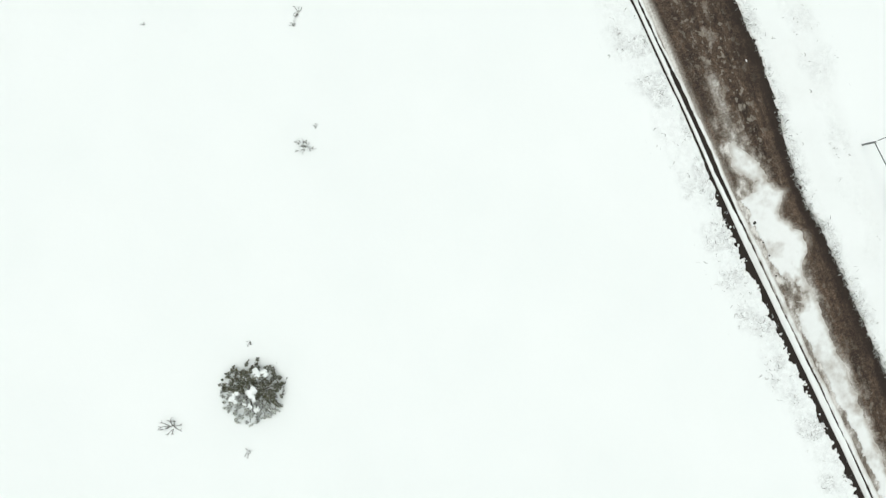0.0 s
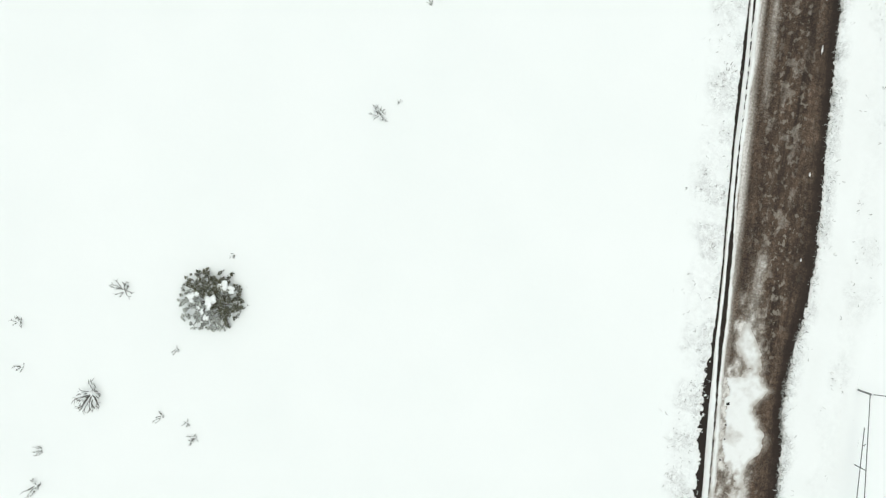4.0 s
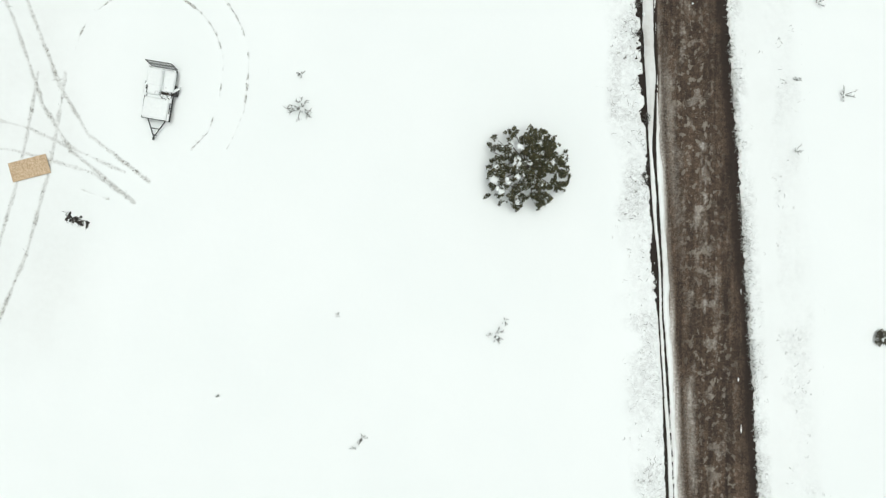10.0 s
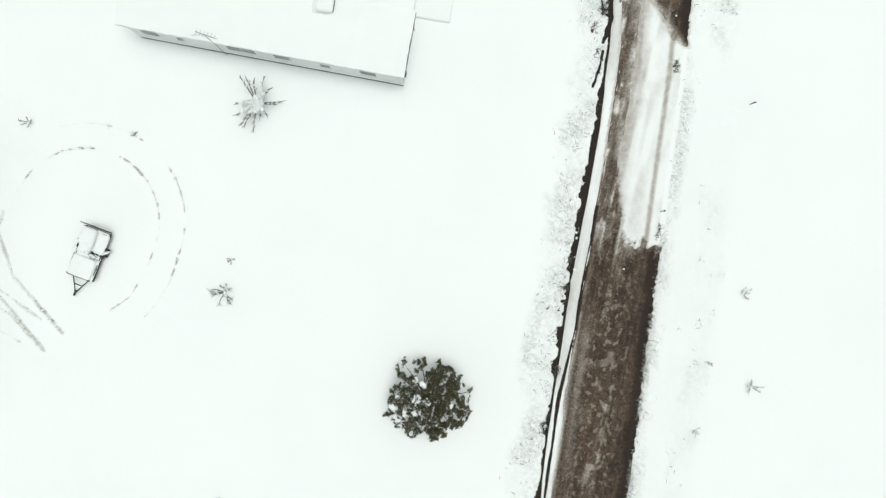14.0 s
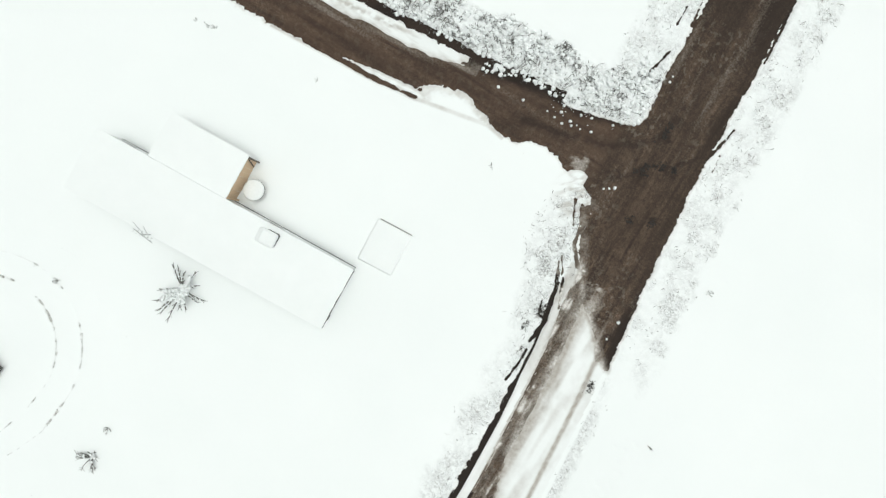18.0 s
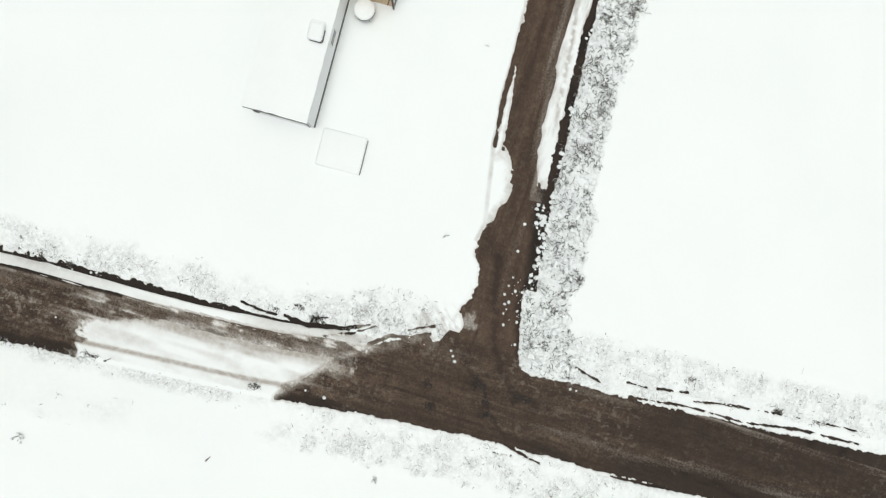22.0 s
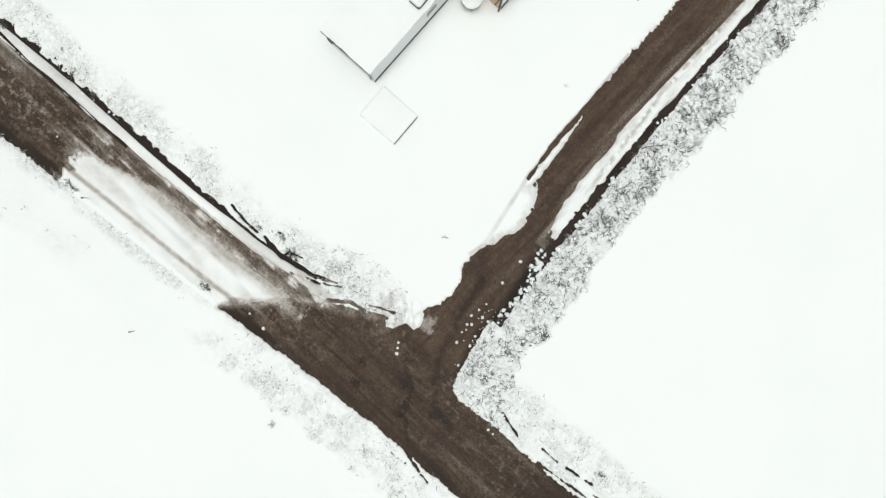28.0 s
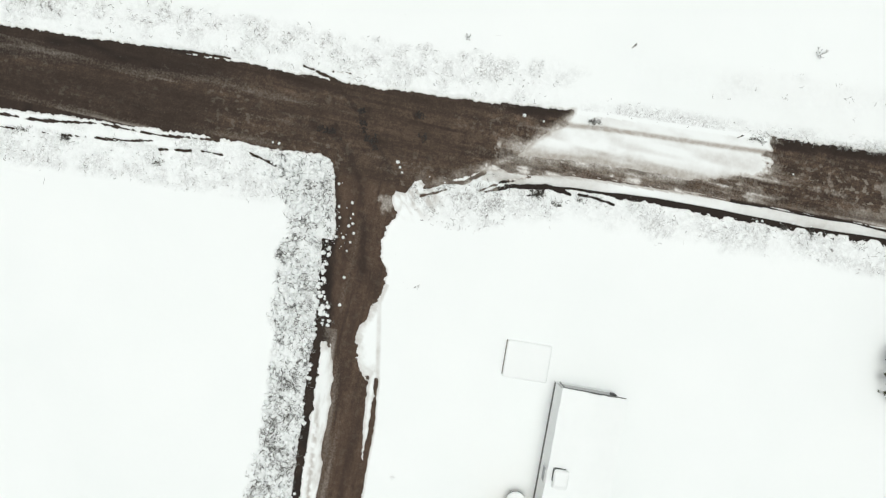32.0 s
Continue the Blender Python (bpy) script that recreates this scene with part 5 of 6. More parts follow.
# ---------------------------------------------------------------- evergreen trees and shrubs
def build_evergreen(name, m, radius, height, clumps, leaf_mat, lumps, seed, label, category, flat=0.55, snow_side=None, ragged=0.03, gaps=0.35, fine=1.0, frost=0.0, hole=0.40, caps=(), spiky=0.0):
    rnd = random.Random(seed)
    t = thing(name, m, label, category)
    g = Geo()
    g.bent([(0, 0, -0.1), (0.05, 0.03, height * 0.3), (-0.04, 0.05, height * 0.62), (0.02, 0.0, height * 0.9)], 0.05 * radius + 0.04, 0.03, 7)
    part("trunk", g, BARK, t, "grey-brown bark")
    count = 15
    for k in range(count):
        g = Geo()
        a = 2 * math.pi * (k * 0.381966 + rnd.uniform(-0.02, 0.02))
        z0 = height * rnd.uniform(0.12, 0.7)
        reach = radius * rnd.uniform(0.72, 0.98) * math.sqrt(max(0.1, 1 - (z0 / height) ** 2 * 0.9))
        c, s = math.cos(a), math.sin(a)
        pts = [(0, 0, z0), (c * reach * 0.4, s * reach * 0.4, z0 + 0.10 * height), (c * reach * 0.8, s * reach * 0.8, z0 + 0.13 * height), (c * reach, s * reach, z0 + 0.10 * height)]
        g.bent(pts, 0.05, 0.012, 5)
        part("limb", g, BARK, t)
    crown, snow, rime = Geo(), Geo(), Geo()
    for k in range(clumps):
        a = rnd.uniform(0, 2 * math.pi)
        lobes = 0.86 + ragged * math.sin(a * 3 + seed) + 0.04 * math.sin(a * 5 + seed) + 0.02 * math.sin(a * 9 + seed * 2.0) + 0.20 * (vnoise(np.array([a * 7.0]), np.array([0.5]), 1.0, seed)[0] - 0.3) + spiky * (vnoise(np.array([a * 19.0]), np.array([0.5]), 1.0, seed + 9)[0] - 0.45)
        rr = math.sqrt(rnd.random()) * radius * lobes
        top = height * math.sqrt(max(0.0, 1 - (rr / radius) ** 2 * 0.92))
        z = top * rnd.uniform(flat, 1.0) + (0.15 if radius > 2.2 else 0.0)
        px, py = np.array([rr * math.cos(a)]), np.array([rr * math.sin(a)])
        snowed = snow_side is not None and math.cos(a - radians(snow_side)) > 0.2
        spokes = vnoise(np.array([a * 11.0]), np.array([rr / radius * 3.5]), 1.0, seed + 3)[0] - 0.5
        thin = gaps + (0.05 if snowed and spiky else 0.0) + (0.10 * (rr / radius - 0.6) if spiky else 0.0)
        if vnoise(px, py, hole, seed)[0] + 0.25 * (vnoise(px, py, 0.15, seed + 5)[0] - 0.5) + (0.28 * spokes * rr / radius if spiky else 0.0) < thin:
            continue
        c = Vector((rr * math.cos(a), rr * math.sin(a), z))
        size = rnd.uniform(0.10, 0.20) * (0.8 + radius * 0.12) * fine
        chill = frost * (1.6 if snowed else 0.45)
        for _ in range(11):
            way = Vector((rnd.gauss(0, 1) + (0.6 + 2 * spiky) * math.cos(a), rnd.gauss(0, 1) + (0.6 + 2 * spiky) * math.sin(a), rnd.gauss(0.35, 0.6))).normalized()
            side = way.orthogonal().normalized()
            side = (Matrix.Rotation(rnd.uniform(0, 6.28), 3, way) @ side)
            (rime if rnd.random() < chill else crown).leaf(c, way, side, size * rnd.uniform(0.7, 1.4), size * rnd.uniform(0.16, 0.30))
    tagged(part("crown", crown, leaf_mat, t, "dense dark sprays of needles"), kind="stuff")
    if rime.v:
        tagged(part("frosted_sprays", rime, RIME, t, "sprays white with rime"), kind="stuff")
    for cx, cy, cr in caps:
        cz = height * math.sqrt(max(0.0, 1 - (math.hypot(cx, cy) / radius) ** 2 * 0.92))
        for _ in range(5):
            snow.lump((cx + rnd.gauss(0, 0.36) * cr, cy + rnd.gauss(0, 0.36) * cr, cz - 0.03), cr * rnd.uniform(0.55, 0.85), cr * rnd.uniform(0.45, 0.75), cr * 0.22, rnd, 3, 9)
    for k in range(lumps):
        a = rnd.uniform(0, 2 * math.pi) if snow_side is None or rnd.random() < 0.45 else radians(snow_side) + rnd.gauss(0, 0.5)
        rr = math.sqrt(rnd.random()) * radius * 0.86
        z = height * math.sqrt(max(0.0, 1 - (rr / radius) ** 2 * 0.92)) * 0.99
        w = rnd.choice((0.04, 0.05, 0.05, 0.06, 0.08, 0.15) if radius > 2.2 else (0.06, 0.08, 0.10, 0.13) if radius < 0.7 else (0.05, 0.06, 0.08, 0.12, 0.2, 0.3)) * (0.7 + radius * 0.18)
        snow.lump((rr * math.cos(a), rr * math.sin(a), z), w, w * rnd.uniform(0.6, 1.3), w * 0.5, rnd)
    tagged(part("clinging_snow", snow, LUMP_SNOW, t, "lumps of snow caught on the sprays", True), kind="stuff")
    return t


build_evergreen("juniper_tree", pose(6.55, 9.75, 0.05), 2.70, 2.5, 8500, JUNIPER, 40, 21, "broad dark green juniper dusted with lumps of snow", "tree", 0.5, 205, 0.03, 0.40, 0.62, 0.07, 0.24, ((-0.6, 1.05, 0.22), (-0.75, 0.1, 0.28), (-0.1, 0.15, 0.2), (-0.7, -0.75, 0.24), (-2.05, -0.85, 0.36), (-1.6, -1.5, 0.24), (-1.2, -1.0, 0.2), (1.35, 0.05, 0.22), (-1.1, 1.2, 0.2)), 0.30)
build_evergreen("brush_oak", pose(-14.58, -28.36, 0.05), 2.05, 1.25, 6200, OLIVE, 0, 33, "ragged olive-brown bush weighed down with snow patches", "bush", 0.6, 235, 0.04, 0.44, 0.52, 0.46, 0.17, ((0.85, 1.05, 0.32), (1.2, 0.98, 0.32), (0.18, 0.05, 0.32), (0.3, 0.28, 0.24), (-0.9, 0.15, 0.27), (-0.6, 0.35, 0.18), (-0.27, -0.6, 0.22), (0.1, -0.9, 0.16)), 0.30)
build_evergreen("juniper_shrub", pose(29.45, -0.8, 0.05), 0.52, 0.5, 80, BROWN_LEAF, 13, 41, "small frosted juniper shrub half buried in snow", "shrub", 0.6)
build_evergreen("juniper_shrub", pose(-16.2, -44.4, 0.05), 1.05, 0.9, 130, BROWN_LEAF, 60, 43, "low frosted shrub almost covered by snow", "shrub", 0.6)


# ---------------------------------------------------------------- bare shrubs and saplings in the field
def build_sprig(name, x, y, radius, twigs, seed, label, height=0.5, snow=0.5):
    rnd = random.Random(seed)
    t = thing(name, pose(x, y, snow_level(x, y) - 0.03), label, "shrub", "bare shrubs in the snow")
    lumps = Geo()
    for k in range(twigs):
        g = Geo()
        a = rnd.uniform(0, 2 * math.pi)
        r = radius * rnd.uniform(0.45, 1.0)
        c, s = math.cos(a), math.sin(a)
        b = a + rnd.uniform(-0.5, 0.5)
        start = (c * r * rnd.uniform(0.0, 0.45), s * r * rnd.uniform(0.0, 0.45), 0.0)
        mid = (c * r * 0.6, s * r * 0.6, height * rnd.uniform(0.35, 0.6))
        tip = (c * r * 0.6 + math.cos(b) * r * 0.4, s * r * 0.6 + math.sin(b) * r * 0.4, height * rnd.uniform(0.5, 1.0))
        th = 0.014 + 0.010 * radius
        g.bent([start, mid, tip], th * 1.1, th * 0.6, 4)
        for _ in range(rnd.randint(1, 3)):
            d = b + rnd.choice((-1, 1)) * rnd.uniform(0.5, 1.1)
            f = rnd.uniform(0.3, 1.0)
            p = [mid[i] + (tip[i] - mid[i]) * f for i in range(3)]
            g.tube(p, (p[0] + math.cos(d) * r * 0.28, p[1] + math.sin(d) * r * 0.28, p[2] + 0.05), th * 0.7, th * 0.4, 4)
        part("twig", g, FROST_TWIG if x > 20 or y > 38 else TWIG, t)
        if rnd.random() < snow:
            lumps.lump((mid[0], mid[1], mid[2] + 0.03), radius * 0.16, radius * 0.09, 0.05, rnd, 2, 6)
    if lumps.v:
        tagged(part("clinging_snow", lumps, LUMP_SNOW, t, "snow caught on the twigs", True), kind="stuff")
    return t


SPRIGS = (
    (-6.14, -15.36, 0.55, 7), (-5.01, -14.33, 0.22, 3), (-20.1, -28.6, 0.62, 7), (-21.1, -35.3, 0.95, 13), (-14.4, -37.0, 0.40, 5),
    (-15.0, -36.2, 0.3, 3), (-16.6, -36.0, 0.40, 3), (-26.2, -31.6, 0.4, 4), (-25.6, -34.3, 0.35, 3), (-23.6, -41.5, 0.6, 6),
    (-16.3, -31.7, 0.35, 3), (-13.7, -25.3, 0.25, 2), (-20.2, -45.2, 0.5, 5), (-3.55, -7.4, 0.34, 4), (-4.1, -8.1, 0.22, 2),
    (4.75, -0.8, 0.55, 7), (5.4, 0.1, 0.25, 2), (-5.15, 0.4, 0.28, 3), (-12.7, -4.7, 0.14, 2), (-7.6, 13.4, 0.75, 10), (-7.6, 15.6, 0.3, 3),
    (23.64, 15.5, 0.26, 4), (26.8, 14.6, 0.5, 6), (25.0, 20.4, 0.4, 4), (23.84, 11.1, 0.3, 3), (21.0, 42.8, 0.3, 4),
    (4.75, 42.6, 0.22, 3), (-21.9, 21.4, 0.4, 4), (-15.2, 22.15, 0.25, 3), (-23.6, -39.2, 0.35, 3), (-15.3, 40.95, 0.26, 2), (-16.1, 40.8, 0.12, 1), (-14.8, 41.0, 0.2, 2), (-7.6, 41.5, 0.15, 1), (-26.4, -39.9, 0.4, 4), (-24.4, -44.5, 0.45, 5),
)
for i, (sx, sy, sr, sn) in enumerate(SPRIGS):
    size = "tiny" if sr < 0.3 else "small" if sr < 0.5 else "spreading"
    build_sprig("bare_shrub", sx, sy, sr * 1.15, int(sn * 1.6) + 3, 100 + i, size + " leafless shrub poking through the snow", 0.25 + 0.4 * sr, 0.45)


def build_yucca():
    """The many-limbed leafless shrub in front of the long wall."""
    rnd = random.Random(77)
    t = thing("lilac_bush", pose(-8.0, 25.62, 0.06), "many-stemmed leafless bush splayed open under snow", "bush")
    lumps = Geo()
    for way, r, bare in ((130, 1.75, 0.15), (118, 1.5, 0.12), (106, 1.2, 0.3), (82, 1.65, 0.7), (46, 1.25, 0.6), (14, 1.75, 0.2), (4, 1.4, 0.3), (-34, 1.2, 0.65), (-58, 1.0, 0.6), (-82, 1.9, 0.35), (-94, 1.7, 0.2), (-104, 1.75, 0.45), (-128, 1.4, 0.7), (205, 1.1, 0.65)):
        a = radians(way) + rnd.uniform(-0.06, 0.06)
        c, s = math.cos(a), math.sin(a)
        g = Geo()
        lean = rnd.uniform(0.8, 1.2)
        pts = [(0.08 * c, 0.08 * s, 0.0), (c * r * 0.4, s * r * 0.4, lean * 0.5), (c * r * 0.75, s * r * 0.75, lean * 0.8), (c * r, s * r, lean * 0.9)]
        g.bent(pts, 0.045, 0.022, 5)
        for f in (0.45, 0.58, 0.66, 0.74, 0.82, 0.9, 0.96):
            if f < bare:
                continue
            d = a + rnd.choice((-1, 1)) * rnd.uniform(0.2, 0.6)
            p = (c * r * f, s * r * f, lean * (0.58 + 0.33 * f))
            ln = rnd.uniform(0.14, 0.34)
            g.tube(p, (p[0] + math.cos(d) * ln, p[1] + math.sin(d) * ln, p[2] + 0.05), 0.024, 0.010, 4)
        part("limb", g, TWIG, t)
        for f in np.linspace(0.05, bare, 6 + int(8 * bare)):
            lumps.lump((c * r * f + rnd.uniform(-0.05, 0.05), s * r * f + rnd.uniform(-0.05, 0.05), lean * min(0.95, 0.12 + 1.25 * f)), 0.17, 0.13, 0.12, rnd, 2, 6)
        for f in (0.62, 0.8):
            if f > bare:
                lumps.lump((c * r * f, s * r * f, lean * (0.62 + 0.33 * f)), 0.09, 0.05, 0.05, rnd, 2, 6)
    tagged(part("clinging_snow", lumps, LUMP_SNOW, t, "snow lying along the limbs", True), kind="stuff")
    return t


build_yucca()


def build_brush_pile():
    rnd = random.Random(88)
    t = thing("brush_pile", pose(-21.35, 6.2, 0.08, 0, 0, -20), "dark pile of sticks and turf bared by wheels", "brush pile")
    g = Geo()
    for k in range(26):
        g.lump((rnd.uniform(-0.85, 0.6), rnd.gauss(0, 0.11), 0.0), rnd.uniform(0.10, 0.22), rnd.uniform(0.07, 0.14), rnd.uniform(0.06, 0.13), rnd, 2, 6)
    tagged(part("turf", g, SOIL, t, "dark wet turf"), kind="stuff")
    for k in range(34):
        g = Geo()
        a, x, y = rnd.uniform(0, 6.28), rnd.gauss(-0.25, 0.45), rnd.gauss(0, 0.13)
        ln = rnd.uniform(0.12, 0.35)
        g.tube((x, y, 0.05), (x + math.cos(a) * ln, y + math.sin(a) * ln, rnd.uniform(0.08, 0.25)), 0.02, 0.01, 4)
        part("stick", g, TWIG, t)
    return t


build_brush_pile()


def build_weed_clump(x, y, length, angle, seed, label):
    rnd = random.Random(seed)
    t = thing("weed_clump", pose(x, y, 0.04, 0, 0, angle), label, "weeds", "weed clumps along the road")
    g = Geo()
    for k in range(int(10 + 14 * length)):
        g.lump((rnd.uniform(-length / 2, length / 2), rnd.gauss(0, 0.08), 0.0), rnd.uniform(0.03, 0.08), rnd.uniform(0.03, 0.06), rnd.uniform(0.04, 0.10), rnd, 2, 6)
    tagged(part("turf", g, SOIL, t, "dark wet turf"), kind="stuff")
    g = Geo()
    for k in range(int(16 + 30 * length)):
        a, px, py = rnd.uniform(0, 6.28), rnd.uniform(-length / 2, length / 2), rnd.gauss(0, 0.10)
        ln = rnd.uniform(0.08, 0.30)
        g.tube((px, py, 0.03), (px + math.cos(a) * ln, py + math.sin(a) * ln, rnd.uniform(0.06, 0.28)), 0.016, 0.006, 3)
    tagged(part("stalks", g, TWIG, t, "dark dead stalks"), kind="stuff")
    return t


for i, (wx, wy, wl_, wa) in enumerate(((17.6, 33.7, 0.8, 95), (18.75, 23.2, 1.1, 95), (13.55, 18.3, 0.7, 20), (13.6, 20.2, 0.5, 70), (13.4, 15.2, 0.9, 90), (13.9, 11.6, 1.2, 95), (14.2, 9.2, 0.8, 95), (14.25, 13.0, 0.7, 90), (12.2, 36.4, 0.9, 60), (11.9, 35.0, 0.7, 80), (12.4, 33.4, 0.7, 80), (8.9, 60.5, 0.8, 95), (9.2, 66.5, 0.7, 95), (-5.4, 48.8, 0.9, 75), (-4.9, 49.6, 0.6, 30), (-0.7, 49.6, 0.6, 60), (-10.0, 49.1, 0.6, 20), (-16.5, 48.3, 0.6, 10), (9.12, 69.2, 0.8, 95), (12.35, 36.1, 0.6, 60), (-12.0, 48.4, 0.8, 15), (1.6, 50.1, 0.3, 0))):
    build_weed_clump(wx, wy, wl_, wa, 300 + i, "clump of dark wet weeds at the road edge")


# ---------------------------------------------------------------- fence corner, marker posts
def build_fence():
    f = thing("pipe_fence", pose(26.45, -27.55, 0.05), "thin dark pipe fence meeting at a corner post", "fence")
    runs = (((0, 0), (9.0, 0.3)), ((0, 0), (1.1, -9.6)), ((0.0, -2.1), (0.45, -9.5)))
    for (a, b), n in zip(runs, (3, 2, 1)):
        for z in (1.15,):
            g = Geo()
            g.tube((a[0], a[1], z), (b[0], b[1], z), 0.025, 0.025, 6)
            part("rail", g, STEEL, f)
        for k in range(1, n + 1):
            px, py = a[0] + (b[0] - a[0]) * k / n * 0.98, a[1] + (b[1] - a[1]) * k / n * 0.98
            g = Geo()
            g.tube((px, py, -0.1), (px, py, 1.18), 0.028, 0.028, 7)
            part("post", g, STEEL, f)
    g = Geo()
    g.tube((0, 0, -0.1), (0, 0, 1.35), 0.06, 0.06, 8)
    for dx, dy in ((0.28, 0.06), (0.22, -0.10)):
        b = Geo()
        b.tube((0.16, -3.2, 1.12), (0.16 + dx, -3.2 + dy, 0.9), 0.03, 0.02, 5)
        part("latch_bar", b, STEEL, f)
    post = part("corner_post", g, GALV, f, "grey corner post")
    g = Geo()
    g.lump((0, 0, 1.35), 0.07, 0.07, 0.05, random.Random(1))
    part("snow_cap", g, LUMP_SNOW, post)
    return f


def build_marker(x, y, angle):
    t = thing("marker_post", pose(x, y, 0.0, 0, 0, angle), "short dark marker post standing at the road edge", "post")
    g = Geo()
    g.tube((0, 0, -0.1), (0, 0.02, 0.85), 0.025, 0.025, 6)
    part("stake", g, DARK_WOOD, t)
    boxed("plate", (-0.07, -0.03, 0.62), (0.07, -0.015, 0.86), STEEL, t, "dark back of a reflector plate", 0.004)
    return t


build_fence(), build_marker(18.6, 24.43, 80), build_marker(22.74, 32.34, 10)


# ---------------------------------------------------------------- clods of snow on the gravel
def clod_mesh(seed):
    rnd = random.Random(seed)
    g = Geo()
    g.lump((0, 0, 0), 0.11, 0.10, 0.11, rnd, 3, 8)
    return g


CLODS = ((2.5, 47.2), (4.3, 47.3), (6.0, 47.5), (6.6, 47.4), (6.8, 47.9), (6.75, 48.35), (7.2, 47.3), (7.6, 47.7), (7.8, 47.5), (8.1, 47.7), (8.4, 47.6), (9.1, 47.8), (10.1, 48.9), (11.7, 45.1), (12.0, 45.3), (11.8, 53.2), (11.8, 53.6), (8.0, 48.4), (8.7, 48.6), (17.1, 20.3), (14.05, 18.4), (14.0, 19.6), (13.85, 20.4), (13.7, 21.6), (13.6, 21.95), (13.35, 23.4), (16.9, 36.9), (17.0, 38.2), (12.3, 45.5))
first_clod = clod_mesh(400).make("snow_clod", LUMP_SNOW, None, smooth=True)
tagged(first_clod, "loose white clod of snow lying on dark gravel", "snow clod", "clods of snow on the road")
first_clod.matrix_world = pose(*CLODS[0], 0.0)
clod_rnd = random.Random(6)
for cx_, cy_ in CLODS[1:]:
    k_ = clod_rnd.uniform(0.4, 1.05)
    c_ = copy_thing(first_clod, pose(cx_, cy_, 0.0, 0, 0, clod_rnd.uniform(0, 360)))
    c_.scale = (k_, k_ * clod_rnd.uniform(0.8, 1.2), k_)


STONES = ((18.41, -29.71), (18.48, -31.05), (18.55, -31.96), (18.5, -33.3))
first_stone = clod_mesh(410).make("stone", SOIL, None, smooth=True)
tagged(first_stone, "small dark stone lying on packed snow", "stone", "stones beside the drift")
first_stone.matrix_world = pose(*STONES[0], 0.07)
for cx_, cy_ in STONES[1:]:
    c_ = copy_thing(first_stone, pose(cx_, cy_, 0.07, 0, 0, clod_rnd.uniform(0, 360)))
    c_.scale = (0.6, 0.5, 0.6)


# ---------------------------------------------------------------- verge grass, hedge brush and crumbs of snow
def scatter(count, x0, x1, y0, y1, weight, seed):
    """Random places in a rectangle, kept by a weight from 0 to 1."""
    rng = np.random.default_rng(seed)
    x, y = rng.uniform(x0, x1, count), rng.uniform(y0, y1, count)
    keep = rng.random(count) < weight(x, y)
    return x[keep], y[keep], rng


def stems(name, x, y, z, rng, length, height, width, material, label, category, curl=2.2, lean=None):
    """Many thin curved stems that bow over and lie half on the snow, each a narrow ribbon of four pieces."""
    n = len(x)
    a = rng.uniform(0, 2 * np.pi, n) if lean is None else lean + rng.normal(0, 0.5, n)
    ln, h = rng.uniform(0.4, 1.4, n) * length, rng.uniform(0.15, 1.0, n) * height
    w, bow = rng.uniform(0.6, 1.4, n) * width, rng.normal(0, curl, n)
    px, py, rows = x.copy(), y.copy(), []
    for k, (rise, thick) in enumerate(((0.0, 1.0), (0.7, 1.0), (1.0, 0.85), (0.8, 0.65), (0.35, 0.3))):
        d = a + bow * k / 4
        if k:
            px, py = px + np.cos(d) * ln / 4, py + np.sin(d) * ln / 4
        for side in (-1, 1):
            rows.append(np.stack([px - side * np.sin(d) * w * thick, py + side * np.cos(d) * w * thick, z + h * rise], 1))
    verts = np.stack(rows, 1).reshape(-1, 3)
    strip = np.array([(2 * k, 2 * k + 1, 2 * k + 3, 2 * k + 2) for k in range(4)])
    faces = (strip[None] + 10 * np.arange(n)[:, None, None]).reshape(-1, 4)
    ob = mesh_object(name, verts, faces, material)
    return tagged(ob, label, category, kind="stuff")


def tufted(x, y, per, spread, rng):
    n = len(x)
    return np.repeat(x, per) + rng.normal(0, spread, n * per), np.repeat(y, per) + rng.normal(0, spread, n * per)


def ground_z(x, y):
    d = snow_depth(x, y)
    heap, hedge = fbm(x, y, 0.55, 142, 4), w_hedge(x, y)
    return np.maximum(d, 0.0) + step(0.05, 0.10, d) * (0.16 * hedge * np.clip(heap + 0.25, 0, 1.2) + rolling(x, y) + 0.05 * verge(x, y) * np.clip(fbm(x, y, 0.5, 140, 3), -0.3, 1))


def w_lip(x, y):
    u = east(y) - x
    return step(-0.45, -0.05, u) * step(0.10, 0.0, u) * (y < 24) * (0.15 + 0.85 * patchy(x, y, 1.1, 512, 0.35, 0.65))


VERGES = (
    ("verge_grass", w_west, 7, 23, -56, 44, 9000, 2, 0.24, 0.014, "pale dead grass poking through snow along the road"),
    ("verge_grass", w_east, 14, 29, -56, 34, 8500, 2, 0.22, 0.013, "sparse dead grass poking through the snowy road bank"),
    ("verge_grass", w_north_e, 13, 22, 36, 82, 4500, 2, 0.24, 0.014, "matted dead grass in the snowy verge"),
    ("verge_grass", w_north_w, 1, 13, 50, 82, 3500, 2, 0.22, 0.013, "matted dead grass in the snowy verge"),
    ("verge_grass", w_corner, 8, 14, 37, 46, 1300, 2, 0.24, 0.014, "trampled dead grass at the road corner"),
    ("hedge_brush", w_hedge, -36, 12, 40, 54.5, 7500, 3, 0.26, 0.016, "tangled low brush filled with clinging snow"),
)
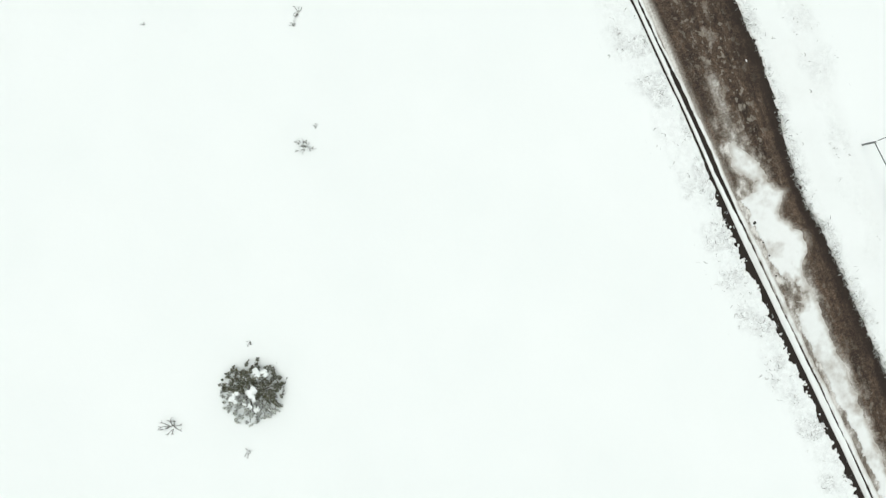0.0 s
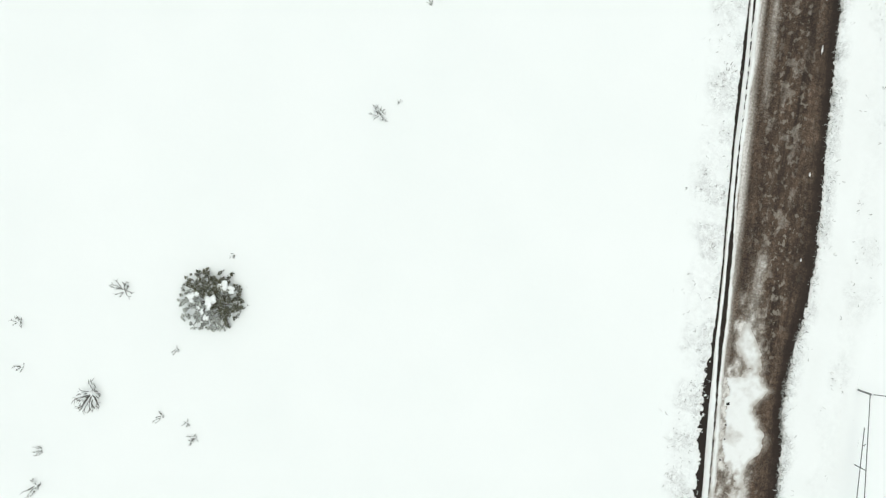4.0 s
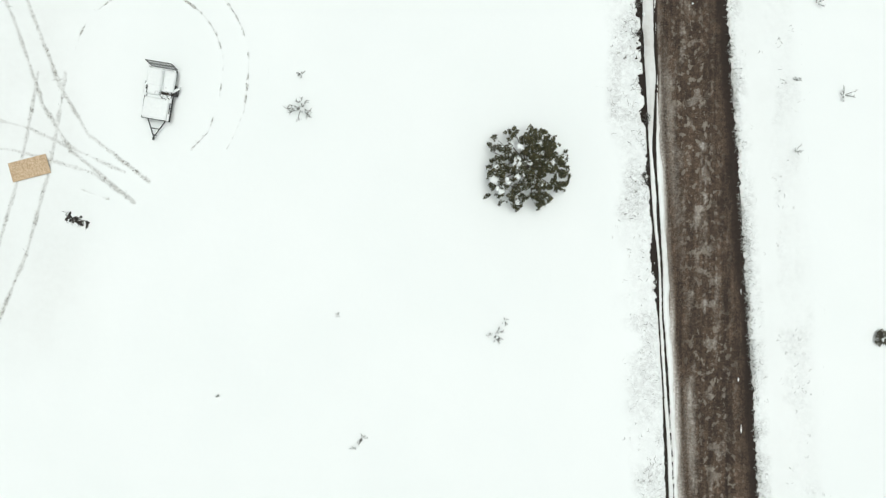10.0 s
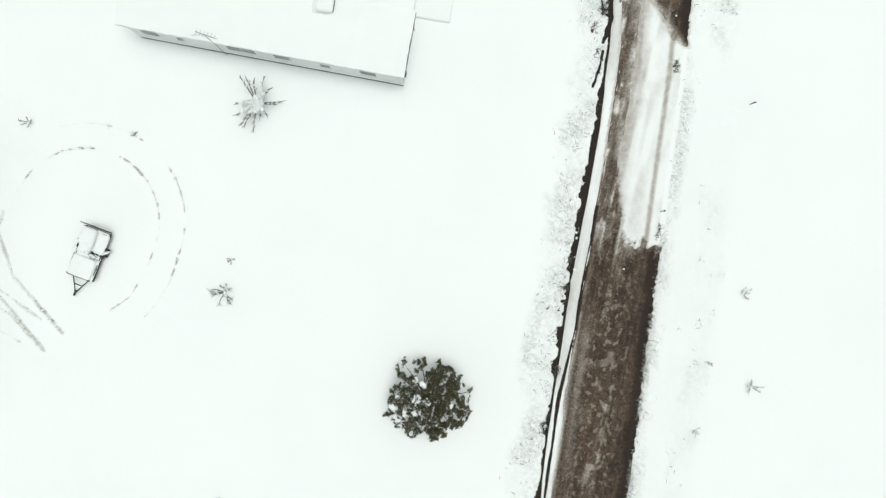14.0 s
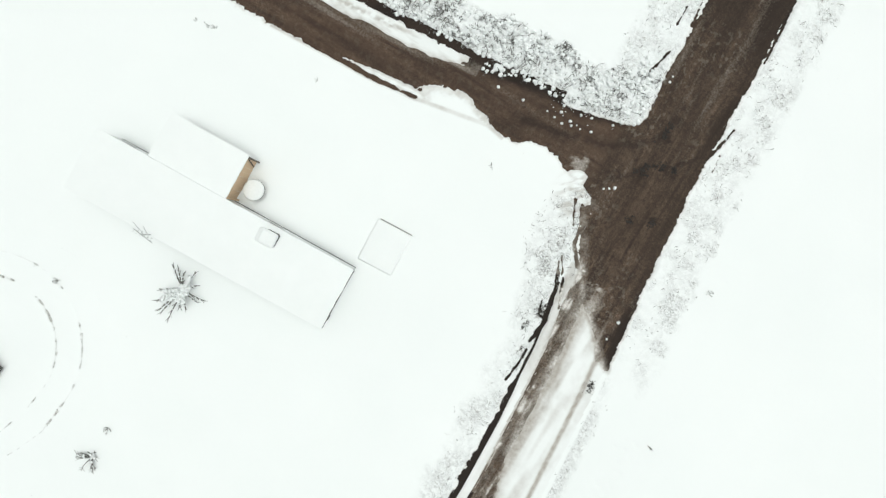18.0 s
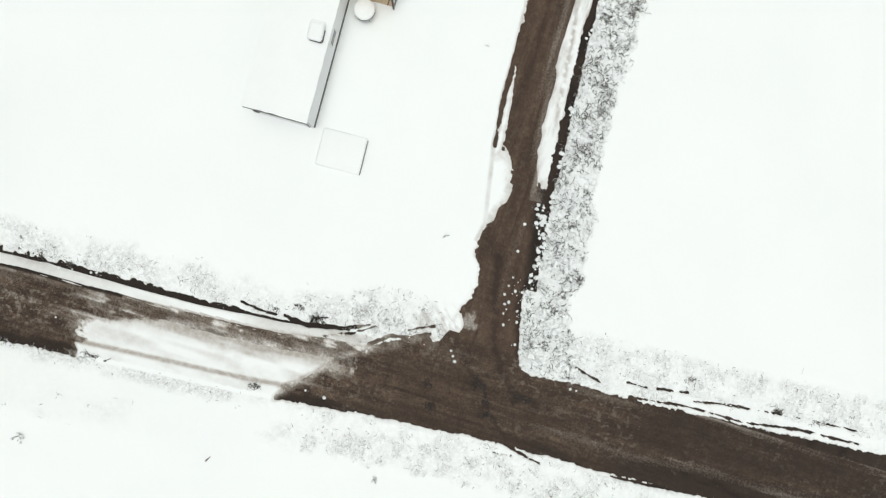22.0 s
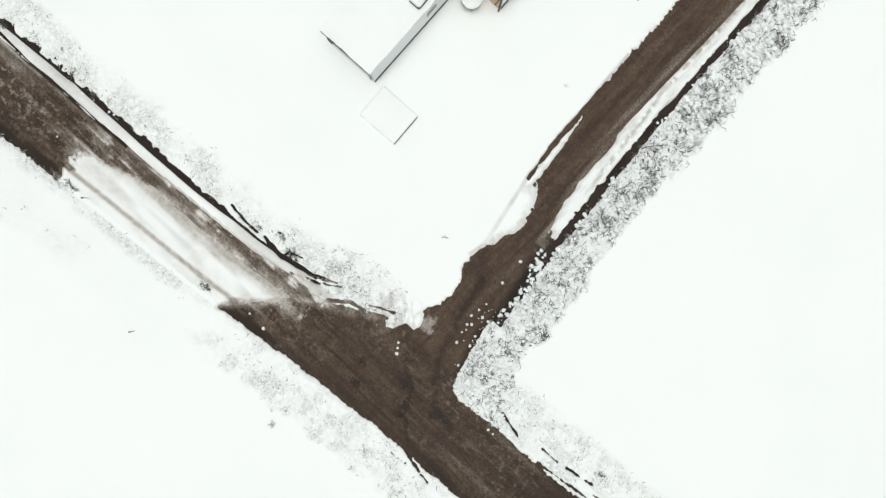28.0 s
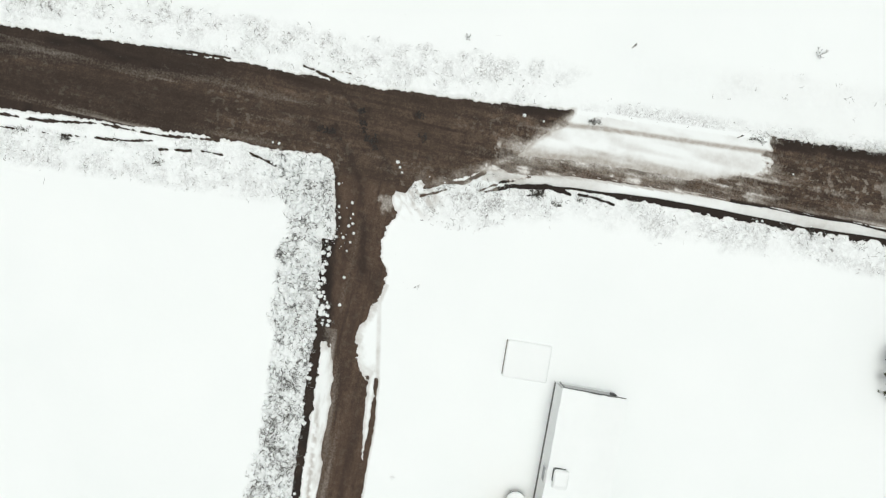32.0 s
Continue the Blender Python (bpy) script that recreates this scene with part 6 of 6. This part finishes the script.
for i, (vname, weight, vx0, vx1, vy0, vy1, vcount, per, vlong, vwide, vlabel) in enumerate(VERGES):
    px_, py_, rng_ = scatter(vcount, vx0, vx1, vy0, vy1, weight, 600 + i)
    bx_, by_ = tufted(px_, py_, per, 0.10, rng_)
    brushy = "hedge" in vname
    stems(vname, bx_, by_, ground_z(bx_, by_) - 0.01, rng_, vlong, 0.22 if brushy else 0.12, vwide, HEDGE if brushy else GRASS, vlabel, "brush" if brushy else "grass")

# short dark grass that hangs over the east edge of the gravel
lx_, ly_, lr_ = scatter(90000, 18, 23.5, -56, 24, w_lip, 640)
stems("edge_grass", lx_, ly_, ground_z(lx_, ly_), lr_, 0.22, 0.10, 0.011, GRASS, "short dead grass hanging over the gravel edge", "grass", 1.0, math.pi)

# darker stems inside the hedge, thickest along its far side
hx_, hy_, hr_ = scatter(14000, -36, 11, 40, 54, lambda x, y: w_hedge(x, y) * hedge_pocket(x, y) * (0.45 + 0.55 * step(0.9, 1.8, y - np.interp(x, BANK_X, BANK_Y))), 650)
hx_, hy_ = tufted(hx_, hy_, 2, 0.08, hr_)
stems("hedge_stems", hx_, hy_, ground_z(hx_, hy_), hr_, 0.34, 0.40, 0.018, TWIG, "dark bare stems standing in the snowy hedge", "brush")

# wisps of grass pulled up along the yard's tyre tracks
wx_, wy_, wr_ = scatter(60000, -30, -9.5, -6, 24, lambda x, y: np.clip(track_mark(x, y) - 0.35, 0, 1) * 0.9, 660)
stems("track_grass", wx_, wy_, 0.06 + rolling(wx_, wy_), wr_, 0.20, 0.06, 0.008, GRASS, "wisps of dead grass pulled up by tyres", "grass")


def snow_tufts(name, weight, x0, x1, y0, y1, count, seed, label, lo=0.03, hi=0.075, lift=0.07, material=LUMP_SNOW, category="snow"):
    """Small lumps of snow resting on grass or brush."""
    x, y, rng = scatter(count, x0, x1, y0, y1, weight, seed)
    z = ground_z(x, y) + rng.uniform(0.0, lift, len(x))
    n = len(x)
    r = rng.uniform(lo, hi, n)
    ang = np.arange(6) * np.pi / 3
    ring = []
    for rr, zz in ((1.0, 0.0), (0.72, 0.55)):
        wob = rng.uniform(0.75, 1.25, (n, 6))
        ring.append(np.stack([x[:, None] + r[:, None] * rr * wob * np.cos(ang), y[:, None] + r[:, None] * rr * wob * np.sin(ang), (z + r * zz)[:, None] + 0 * wob], -1))
    top = np.stack([x, y, z + r * 0.8], -1)[:, None]
    verts = np.concatenate([*ring, top], 1).reshape(-1, 3)
    k = np.arange(6)
    quads = np.stack([k, (k + 1) % 6, (k + 1) % 6 + 6, k + 6], 1)
    tris = np.stack([k + 6, (k + 1) % 6 + 6, np.full(6, 12)], 1)
    off = (np.arange(n) * 13)[:, None, None]
    faces = (quads + off).reshape(-1, 4).tolist() + (tris + off).reshape(-1, 3).tolist()
    ob = mesh_object(name, verts, faces, material)
    return tagged(ob, label, category, kind="stuff")


snow_tufts("hedge_snow", lambda x, y: w_hedge(x, y) * (1 - 0.9 * hedge_pocket(x, y)) * patchy(x, y, 0.45, 575, 0.2, 0.55), -36, 12, 40, 54.5, 24000, 700, "lumps of snow caught in the low hedge", 0.05, 0.17, 0.16)
snow_tufts("verge_snow", w_north_w, 1, 13, 50, 82, 5000, 701, "lumps of snow caught in matted grass")
snow_tufts("verge_snow", w_north_e, 13, 22, 36, 82, 3500, 702, "lumps of snow caught in matted grass")
snow_tufts("verge_snow", w_west, 7, 23, -56, 44, 3000, 703, "lumps of snow caught in verge grass")


def w_crumbs(x, y):
    hb = np.interp(x, BANK_X, BANK_Y) - y
    return step(1.3, 0.0, hb) * (hb > -0.1) * (x > 5.5) * (x < 11.6) * patchy(x, y, 0.6, 570, 0.35, 0.7)


snow_tufts("snow_crumbs", w_crumbs, 5, 12, 46, 51, 900, 705, "small crumbs of snow strewn on the gravel", 0.015, 0.042, 0.0)


MUD_LINES = (((12.9, 47.0), (13.5, 47.65), (13.9, 47.9)), ((14.3, 48.2), (14.8, 48.45)), ((13.1, 49.6), (13.35, 50.6), (13.4, 51.2), (13.15, 52.0)), ((15.5, 44.8), (15.6, 45.2)), ((14.0, 43.8), (14.2, 44.2)))


def w_mud(x, y):
    near = np.min([line_dist(x, y, p) for p in MUD_LINES], axis=0)
    return step(0.42, 0.08, near + 0.15 * fbm(x, y, 0.5, 580, 3)) * patchy(x, y, 0.45, 582, 0.35, 0.6)


snow_tufts("mud_clods", w_mud, 10, 17, 44, 51, 9000, 706, "dark wet clods of mud churned up by wheels", 0.025, 0.08, 0.0, SOIL, "mud")
